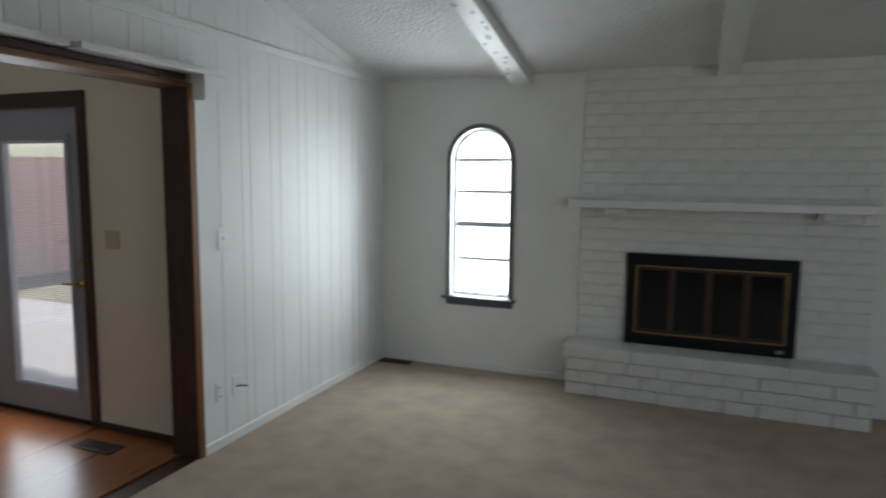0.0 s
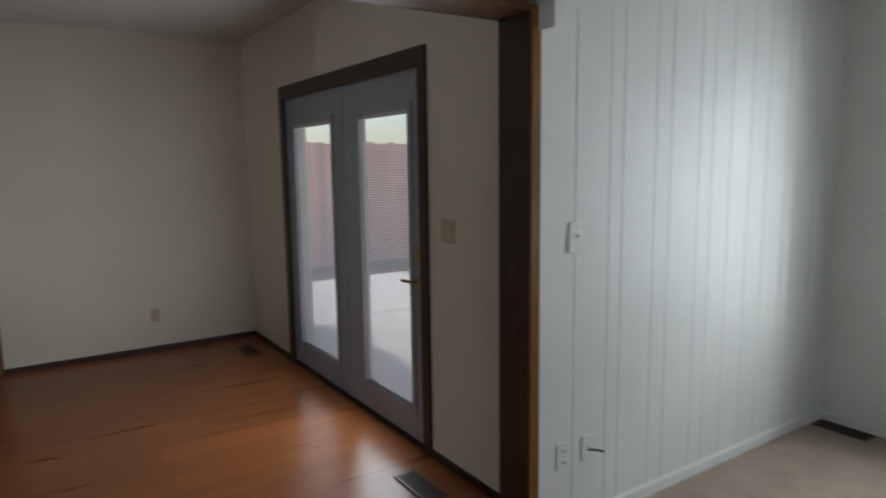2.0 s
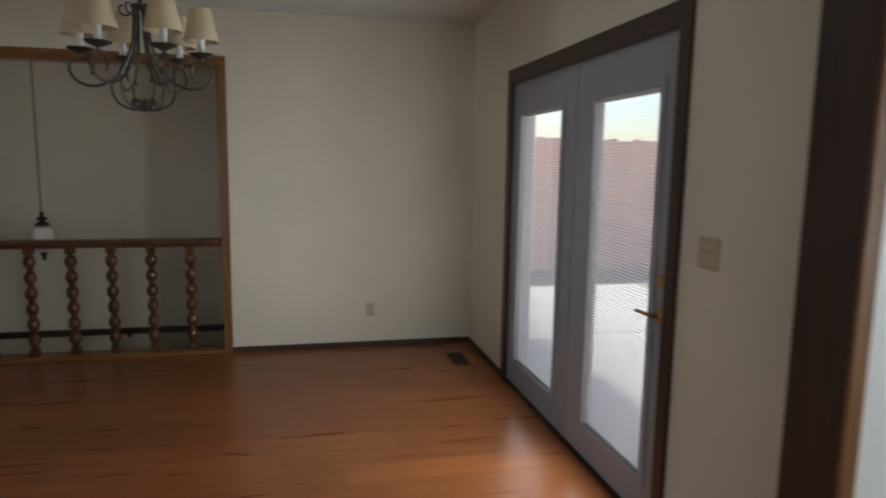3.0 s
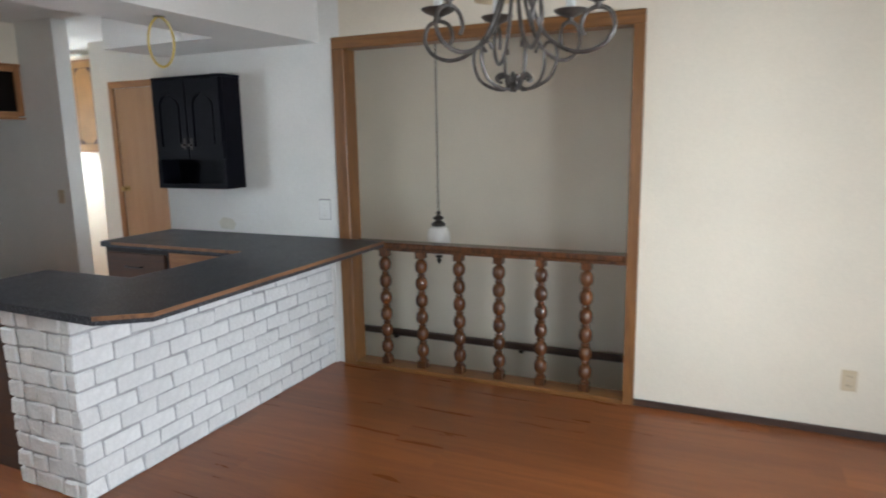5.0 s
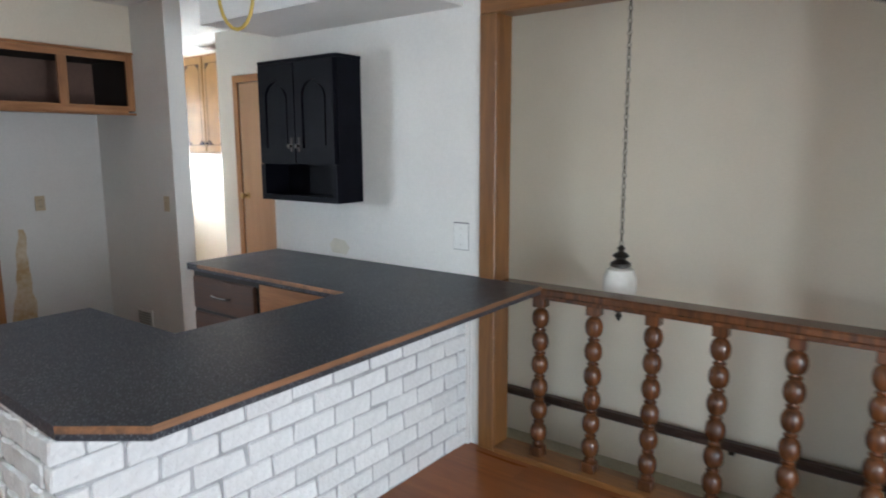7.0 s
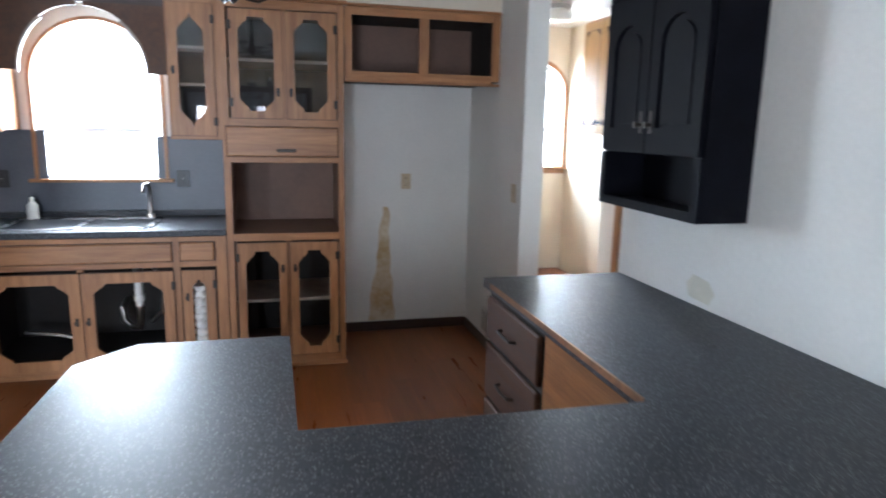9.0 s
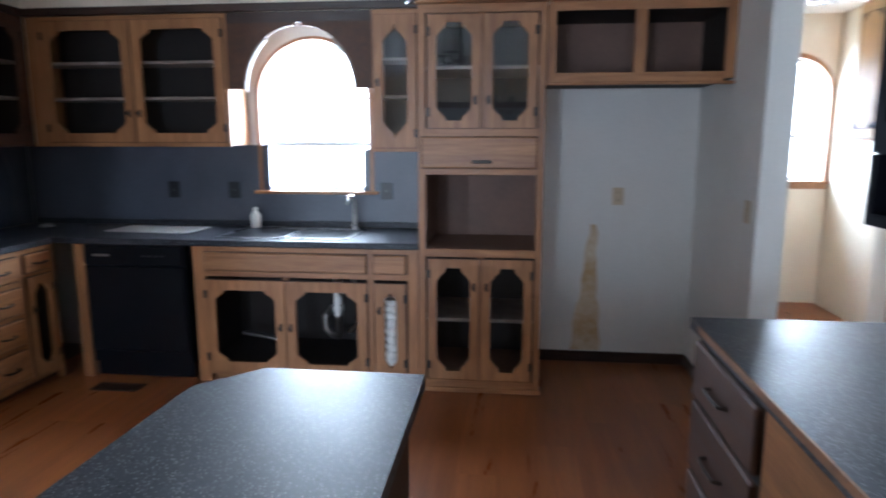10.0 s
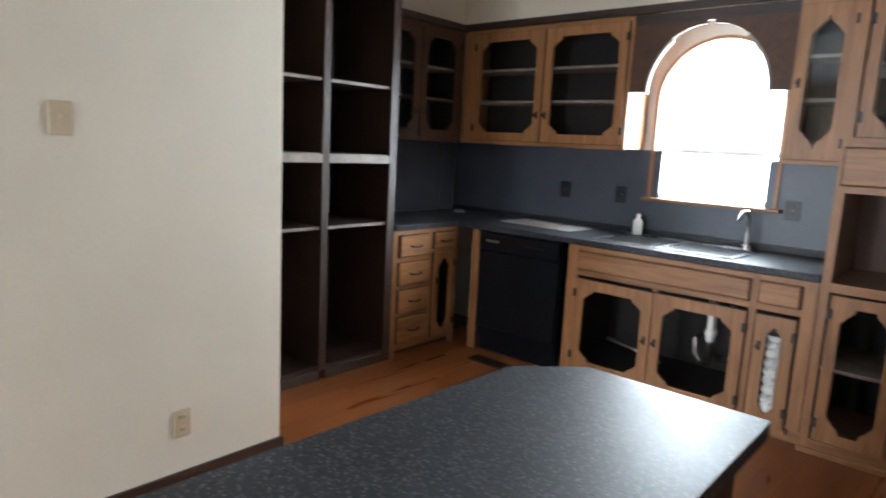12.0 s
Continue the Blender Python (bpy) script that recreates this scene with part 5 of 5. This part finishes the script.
wr = thing("loose_cable", (0.8, -7.3, 1.2), "grey cable hanging on the backsplash", "cable")
part("cable", tube(bmesh.new(), [(0.846, -7.35, 1.47), (0.842, -7.45, 1.44), (0.845, -7.52, 1.30), (0.845, -7.53, 1.15), (0.835, -7.50, 1.02), (0.80, -7.46, 0.925)], 0.008, 8), GREY_TRIM, wr, "", True)
part("cable", tube(bmesh.new(), [(0.846, -6.60, 1.45), (0.846, -6.68, 1.36), (0.845, -6.66, 1.2), (0.846, -6.62, 1.05), (0.84, -6.63, 0.93)], 0.009, 8), PLASTIC_D, wr, "", True)

# base cabinets by the pantry
EB = west(0.23)
eb = thing("corner_base_cabinet", (0.5, -6.75, 0), "oak base cabinet with four drawers and a cut-out door", "cabinet")
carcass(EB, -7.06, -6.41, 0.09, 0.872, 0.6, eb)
face(EB, eb, ((-6.45, -6.41, 0.0, 0.872), (-6.79, -6.755, 0.09, 0.872), (-7.06, -7.02, 0.0, 0.872), (-7.02, -6.45, 0.845, 0.872), (-7.02, -6.45, 0.05, 0.09), (-6.755, -6.45, 0.66, 0.69), (-6.755, -6.45, 0.47, 0.495), (-6.755, -6.45, 0.28, 0.305), (-7.02, -6.79, 0.69, 0.72)))
part("toe_kick", boxes((0.29, 0.31, -7.06, -6.41, 0.0, 0.09)), DRAWER_D, eb)
for a, b in ((0.70, 0.838), (0.505, 0.655), (0.315, 0.465), (0.10, 0.275)):
    drawer(EB, -6.745, -6.46, a, b, eb)
drawer(EB, -7.01, -6.80, 0.73, 0.838, eb)
cut_door(EB, -7.015, -6.795, 0.09, 0.70, eb, (0.035, 0.06), 0.05, 1, knob_v=0.5)

# pantry
pn = thing("pantry_shelves", (0.5, -5.8, 0), "tall dark pantry unit with empty open shelves", "shelves")
for a, b in ((-5.275, -5.255), (-6.405, -6.385)):
    part("side_panel", boxes((0.25, 0.855, a, b, 0.0, 2.415)), PANTRY, pn)
part("divider", boxes((0.25, 0.85, -5.85, -5.83, 0.05, 2.40)), PANTRY, pn)
# back board coloured near-black for the shade deep in the unit
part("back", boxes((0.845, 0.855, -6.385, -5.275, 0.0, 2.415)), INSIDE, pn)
part("top", boxes((0.25, 0.845, -6.385, -5.275, 2.395, 2.415)), PANTRY, pn)
part("bottom", boxes((0.25, 0.845, -6.385, -5.275, 0.06, 0.08)), PANTRY, pn)
for z in (0.94, 1.37, 1.795):
    for a, b in ((-6.384, -5.851), (-5.829, -5.276)):
        s = part("shelf", boxes((0.265, 0.843, a, b, z - 0.018, z), bev=0.001), PANTRY, pn)
        part("edge", boxes((0.255, 0.265, a, b, z - 0.018, z)), SHELF, s, "worn light shelf edge")
face(EB, pn, ((-5.305, -5.255, 0.0, 2.415), (-6.405, -6.345, 0.0, 2.415), (-5.865, -5.815, 0.06, 2.36)), PANTRY)
face(EB, pn, ((-6.345, -5.865, 1.315, 1.365), (-5.815, -5.305, 1.315, 1.365)), SHELF)
face(EB, pn, ((-6.345, -5.305, 2.36, 2.415), (-6.345, -5.865, 0.0, 0.06), (-5.815, -5.305, 0.0, 0.06)), PANTRY)

# rust stain in the fridge alcove, a thin dried run on the wall
bm = bmesh.new()
run = []
for i in range(15):
    z = 0.08 + 0.88 * i / 14
    w = 0.085 * (1 - i / 14) ** 0.8 * (1 if i < 6 else 0.72) + 0.022 + 0.012 * noise.noise((i * 0.7, 3, 1))
    run.append((-3.17 - 0.035 * i / 14 + 0.02 * noise.noise((i * 0.5, 1, 7)), z, w))
pts = [(c - w, z) for c, z, w in run] + [(c + w * 0.9, z) for c, z, w in run[::-1]]
prism(bm, pts, north(YK), 0.0006, 0.0012)
tagged(part("wall_stain", bm, STAIN), "rusty brown water stain on the alcove wall", "stain")

# black wall cabinet
bc = thing("black_cabinet", (-3.85, -5.1, 1.25), "black painted wall cabinet with open bottom shelf", "cabinet")
X1 = -3.765
Y0, Y1, Z0, Z1 = -5.44, -4.775, 1.262, 2.055
part("side_panel", boxes((-3.949, X1, Y0, Y0 + 0.018, Z0, Z1), bev=0.002), BLACK, bc)
part("side_panel", boxes((-3.949, X1, Y1 - 0.018, Y1, Z0, Z1), bev=0.002), BLACK, bc)
part("back", boxes((-3.949, -3.943, Y0 + 0.018, Y1 - 0.018, Z0, Z1)), BLACK, bc)
part("top", boxes((-3.943, X1, Y0 + 0.018, Y1 - 0.018, Z1 - 0.02, Z1)), BLACK, bc)
part("shelf", boxes((-3.943, X1, Y0 + 0.018, Y1 - 0.018, Z0, Z0 + 0.02)), BLACK, bc)
part("shelf", boxes((-3.943, X1, Y0 + 0.018, Y1 - 0.018, 1.475, 1.495)), BLACK, bc)
part("cornice", boxes((-3.949, X1 + 0.012, Y0 - 0.006, Y1 + 0.006, Z1, Z1 + 0.02), bev=0.004), BLACK, bc)
EF = east(X1)
part("bottom_rail", boxput(EF, Y0, Y1, Z0, Z0 + 0.035, 0.0, 0.016), BLACK, bc)
part("stile", boxput(EF, Y0, Y0 + 0.04, Z0 + 0.035, 1.475, 0.0, 0.016), BLACK, bc)
part("stile", boxput(EF, Y1 - 0.04, Y1, Z0 + 0.035, 1.475, 0.0, 0.016), BLACK, bc)
mid = (Y0 + Y1) / 2
for a, b, s in ((Y0 + 0.012, mid - 0.003, 1), (mid + 0.003, Y1 - 0.012, -1)):
    inn = arch(a + 0.06, b - 0.06, 1.57, 1.86, 12, 0.9)
    d = part("door", ring(bmesh.new(), (a, b, 1.48, Z1 - 0.005), inn, EF, 0.001, 0.022), BLACK, bc)
    part("raised_panel", prism(bmesh.new(), arch(a + 0.075, b - 0.075, 1.585, 1.85, 12, 0.9), EF, 0.002, 0.017), BLACK, d)
    part("panel_back", boxput(EF, a + 0.03, b - 0.03, 1.52, Z1 - 0.03, 0.0005, 0.008), BLACK, d)
    ku = b - 0.03 if s > 0 else a + 0.03
    part("knob", tube(bmesh.new(), [EF(ku, 1.58, 0.022), EF(ku, 1.58, 0.035), EF(ku, 1.58, 0.05)], 0.006, 10, 0.012), BRONZE, d, "dark knob", True)
    part("knob_plate", boxput(EF, ku - 0.008, ku + 0.008, 1.55, 1.63, 0.0215, 0.026, bev=0.002), BRONZE, d, "dark backplate")

# cable loop from the soffit
cl = thing("hanging_cable", (-2.75, -4.2, 2.25), "yellow electrical cable loop hanging from the soffit", "cable")
loop = [(-2.75 + 0.055 * math.sin(a) * 0.6, -4.22 - 0.055 * math.sin(a), 2.12 - 0.125 * math.cos(a) - 0.0 * a) for a in [math.pi + 2 * math.pi * k / 20 for k in range(1, 20)]]
part("cable", tube(bmesh.new(), [(-2.75, -4.22, 2.252)] + loop + [(-2.745, -4.225, 2.252)], 0.0065, 8), CORD, cl, "", True)
part("hole_cover", lathe(bmesh.new(), [(0.03, 2.2495), (0.03, 2.247), (0.01, 2.246)], (-2.75, -4.22, 0), 14), SLOT, cl)

# kitchen ceiling lamp: dark branched fixture with upturned glass cups
lx, ly = -2.27, -5.95
kl = thing("kitchen_lamp", (lx, ly, CE), "dark branched ceiling lamp with glass cups", "lamp")
part("stem", lathe(bmesh.new(), [(0.004, 2.05), (0.02, 2.065), (0.04, 2.09), (0.015, 2.13), (0.01, 2.55), (0.06, 2.60), (0.065, CE - 0.002)], (lx, ly, 0)), BRONZE, kl, "", True)
for i in range(4):
    a = i * math.pi / 2 + 0.4
    ca, sa = math.cos(a), math.sin(a)
    ar = part("arm", tube(bmesh.new(), [(lx + r * ca, ly + r * sa, z) for r, z in ((0.015, 2.11), (0.06, 2.075), (0.11, 2.07), (0.15, 2.09), (0.16, 2.12))], 0.007), BRONZE, kl, "", True)
    part("cup", lathe(bmesh.new(), [(0.015, 0), (0.045, 0.008), (0.05, 0.014), (0.02, 0.016)], (lx + 0.16 * ca, ly + 0.16 * sa, 2.118), 16), BRONZE, ar, "", True)
    part("shade", lathe(bmesh.new(), [(0.02, 0.016), (0.04, 0.03), (0.055, 0.07), (0.06, 0.10)], (lx + 0.16 * ca, ly + 0.16 * sa, 2.118), 16), MILK, ar, "white glass cup", True)

# ---- passage and laundry ----
dr = thing("door_1", (-4.9, -6.85, 0), "closed tan flush door with brass knob", "door", "", "structure")
D = east(-4.90)
part("casing", boxput(D, -7.305, -7.235, 0, 2.15, 0.001, 0.018, bev=0.003), OAK, dr)
part("casing", boxput(D, -6.455, -6.385, 0, 2.15, 0.001, 0.018, bev=0.003), OAK, dr)
part("casing", boxput(D, -7.305, -6.385, 2.15, 2.215, 0.001, 0.018, bev=0.003), OAK_Y, dr)
part("leaf", boxput(D, -7.233, -6.457, 0.01, 2.148, -0.04, 0.002, bev=0.002), DOOR_WOOD, dr)
kb = bmesh.new()
lathe(kb, [(0.03, 0), (0.03, 0.006), (0.012, 0.012), (0.012, 0.035), (0.026, 0.045), (0.028, 0.06), (0.018, 0.07)], (0, 0, 0))
bmesh.ops.transform(kb, matrix=pose(-4.898, -7.17, 1.14, 0, 90, 0), verts=kb.verts)
part("knob", kb, BRASS, dr, "brass knob", True)
lc = thing("laundry_cabinet", (-5.36, -8.26, 1.5), "glossy oak wall cabinet with two routed doors", "cabinet")
part("body", boxes((-5.519, -5.22, -8.64, -7.88, 1.51, 2.52), bev=0.002), OAK, lc)
LW = east(-5.22)
for a, b, s in ((-8.63, -8.265, 1), (-8.255, -7.89, -1)):
    d = part("door", boxput(LW, a, b, 1.53, 2.50, 0.001, 0.02, bev=0.004), SHELL, lc, "honey oak door")
    part("routing", ring(bmesh.new(), (a + 0.05, b - 0.05, 1.60, 2.43), scallop(a + 0.056, b - 0.056, 1.606, 2.424, 0.06), LW, 0.0195, 0.0215), DRAWER_D, d)
    knob(LW, b - 0.03 if s > 0 else a + 0.03, 1.62, 0.02, d)
fl = thing("ceiling_light", (-4.85, -8.43, CE), "round flush ceiling light with white glass", "lamp")
part("base", lathe(bmesh.new(), [(0.10, CE - 0.002), (0.10, CE - 0.03), (0.085, CE - 0.035)], (-4.85, -8.43, 0), 24), NICKEL, fl, "", True)
part("glass", lathe(bmesh.new(), [(0.085, CE - 0.036), (0.11, CE - 0.06), (0.11, CE - 0.12), (0.09, CE - 0.135), (0.02, CE - 0.138)], (-4.85, -8.43, 0), 24), MILK, fl, "", True)
th = thing("doorbell_knob", (-5.5, -8.3, 1.2), "small dark knob on the laundry wall", "knob")
part("knob", tube(bmesh.new(), [(-5.519, -8.05, 1.2), (-5.50, -8.05, 1.2), (-5.48, -8.05, 1.2)], 0.012, 10, 0.016), GREY_TRIM, th, "", True)

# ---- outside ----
# added glowing sheets stand in for the washed-out view through the windows
struct("backdrop_north", boxes((-0.12, 4.0, 3.6, 3.7, -0.3, 4.2)), WHITE_GLOW, "glowing white sheet for the overexposed outdoors behind the living room window", "backdrop")
struct("backdrop_patio", boxes((-70, 12, 55.0, 55.2, -0.3, 24.0)), WHITE_GLOW, "glowing white sheet for the overexposed sky beyond the fence", "backdrop")
struct("backdrop_south", boxes((-8.5, 2.5, -12.6, -12.5, -0.3, 6.0)), WHITE_GLOW, "glowing white sheet for the overexposed outdoors behind the kitchen", "backdrop")
struct("patio_slab", boxes((-6.4, -0.3, 0.17, 2.9, -0.30, -0.05)), CONCRETE, "pale concrete patio slab", "pavement")
fe = thing("fence", (-4, 7.2, -0.3), "tall red-brown board fence behind the patio", "fence", "", "structure")
for i in range(95):
    x = -13 + i * 0.145
    part("board", boxes((x, x + 0.138, 7.2, 7.22, -0.3, 1.93 + random.uniform(-0.02, 0.02))), FENCE, fe)
for i in range(48):
    y = 0.3 + i * 0.145
    part("board", boxes((-9.02, -9.0, y, y + 0.138, -0.3, 1.93 + random.uniform(-0.02, 0.02))), FENCE, fe)
part("rail", boxes((-13, 0.8, 7.22, 7.27, 0.2, 0.29), (-13, 0.8, 7.22, 7.27, 1.5, 1.59)), FENCE, fe)
ac = thing("wall_unit", (-3.4, 7.15, 1.6), "white box fixed high on the fence", "box")
part("case", boxes((-4.4, -3.9, 6.95, 7.195, 1.45, 1.78), bev=0.02), VINYL, ac)

# ---- bricks and planks, piece by piece ----


def piece(name, mesh, parent, m):
    o = new(name, mesh)
    o.parent = parent
    base = Matrix.Translation(parent.location)
    o.matrix_parent_inverse = base.inverted()
    o.matrix_basis = m
    return o


def brick_mesh(name, w, d, h, material, seed, rough=0.006, cuts=0):
    bm = boxes((-w / 2, w / 2, -d / 2, d / 2, -h / 2, h / 2), bev=0.006)
    if cuts:
        long = [e for e in bm.edges if abs(e.verts[0].co.x - e.verts[1].co.x) > w * 0.7 and min(e.verts[0].co.y, e.verts[1].co.y) < 0]
        bmesh.ops.subdivide_edges(bm, edges=long, cuts=cuts)
    for v in bm.verts:
        v.co += noise.noise_vector(v.co * 21 + Vector((seed * 3.1, 0, 0))) * rough
    me = bpy.data.meshes.new(name)
    bmesh.ops.recalc_face_normals(bm, faces=bm.faces)
    bm.to_mesh(me)
    bm.free()
    me.materials.append(material)
    return me


L, H, C = 0.202, 0.0785, 0.0872
bar_full = [brick_mesh("bar_brick", L, 0.06, H, BRICK_W, s, 0.0085, 3) for s in range(8)]
bar_half = [brick_mesh("bar_brick_half", 0.095, 0.06, H, BRICK_W, s + 20, 0.0085, 1) for s in range(5)]
rnd = random.Random(4)
for row in range(10):
    z = C * row + C / 2
    x = BX - (0.0 if row % 2 else 0.106)
    if row % 2 == 0:
        piece("brick", rnd.choice(bar_half), bar, pose(BX - 0.0475, BY - 0.03 + rnd.uniform(-0.003, 0.003), z, rnd.uniform(-1, 1), 0, rnd.uniform(-1.2, 1.2)))
    while x - L > -3.93:
        piece("brick", rnd.choice(bar_full), bar, pose(x - L / 2, BY - 0.03 + rnd.uniform(-0.004, 0.004), z + rnd.uniform(-0.002, 0.002), rnd.uniform(-1.2, 1.2), rnd.uniform(-0.4, 0.4), rnd.uniform(-0.8, 0.8)))
        x -= L + 0.012
    rest = x + 3.926
    if rest > 0.03:
        piece("brick", rnd.choice(bar_half), bar, pose(x - rest / 2, BY - 0.03, z) @ Matrix.Diagonal((rest / 0.095, 1, 1, 1)))
    # return end
    y, first = BY - 0.064, row % 2 == 0
    while y > -4.46:
        w = 0.095 if first else 0.2
        if y - w < -4.50:
            w = 0.095
        first = False
        piece("brick", rnd.choice(bar_half if w < 0.15 else bar_full), bar, pose(BX - 0.029 + rnd.uniform(-0.004, 0.004), y - w / 2, z + rnd.uniform(-0.002, 0.002), 0, rnd.uniform(-1, 1), 90 + rnd.uniform(-2, 2)))
        y -= w + 0.012
fp_full = [brick_mesh("fireplace_brick", 0.214, 0.06, 0.0815, BRICK_F, s + 40, 0.004) for s in range(6)]
fp_half = [brick_mesh("fireplace_brick_half", 0.101, 0.06, 0.0815, BRICK_F, s + 60, 0.004) for s in range(4)]
for row in range(24):
    z = 0.385 + 0.0865 * row + 0.043
    x = FX0
    first = row % 2
    while x < FX1 - 0.05:
        w = 0.1085 if first else 0.2215
        first = 0
        if x + w > FX1 + 0.02:
            w = 0.1085
        cx = x + w / 2
        x += w
        if 2.06 < cx < 3.33 and z < 1.09:
            if cx - w / 2 > 2.10 or z < 0:
                if cx + w / 2 < 3.29:
                    continue
        piece("brick", rnd.choice(fp_half if w < 0.15 else fp_full), fireplace, pose(cx, FY + 0.03 + rnd.uniform(-0.002, 0.002), z, rnd.uniform(-0.5, 0.5), 0, 0))
for row in range(3):
    z = 0.096 * row + 0.047
    x = 1.71 - (0.11 if row % 2 else 0)
    while x < 3.70:
        a, b = max(x, 1.705), min(x + 0.2215, 3.72)
        if b - a > 0.06:
            full = b - a > 0.15
            piece("brick", rnd.choice(fp_full if full else fp_half), fireplace, pose((a + b) / 2, 1.90 + rnd.uniform(-0.003, 0.003), z, 0, 0, 0) @ Matrix.Diagonal((1, 1, 1.1, 1)))
        x += 0.2215
    for k in range(1):
        piece("brick", rnd.choice(fp_full), fireplace, pose(1.737, 2.02, z, 0, 0, 90) @ Matrix.Diagonal((0.9, 1, 1.1, 1)))

# floor planks run along y
floor_ob = bpy.data.objects["floor"]
meshes = {}


def plank(x0, x1, y0, y1):
    key = (round(x1 - x0, 3), round(y1 - y0, 3))
    if key not in meshes:
        w, l = key
        b = boxes((-w / 2, w / 2, -l / 2, l / 2, -0.009, 0.0))
        me = bpy.data.meshes.new("plank")
        b.to_mesh(me)
        b.free()
        me.materials.append(FLOOR_W)
        meshes[key] = me
    piece("plank", meshes[key], floor_ob, pose((x0 + x1) / 2, (y0 + y1) / 2, 0.0))


rnd = random.Random(9)
PWID = 0.19
for i in range(27):
    x0 = -3.95 + i * PWID
    x1 = x0 + PWID
    if x0 > 0.30:
        break
    lo, hi = (-7.70, -0.001) if x1 < -0.02 else (-7.70, -5.26)
    y = hi - rnd.choice((0.3, 0.6, 0.9, 1.2))
    top_y = hi
    while top_y > lo + 0.02:
        y = max(y, lo)
        plank(x0, x1, y, top_y)
        top_y, y = y, y - 1.22
for i in range(9):
    x0 = -5.5 + i * PWID
    plank(x0, min(x0 + PWID, -3.951), -9.6, -7.5)
    plank(x0, min(x0 + PWID, -3.951), -7.499, -5.59)
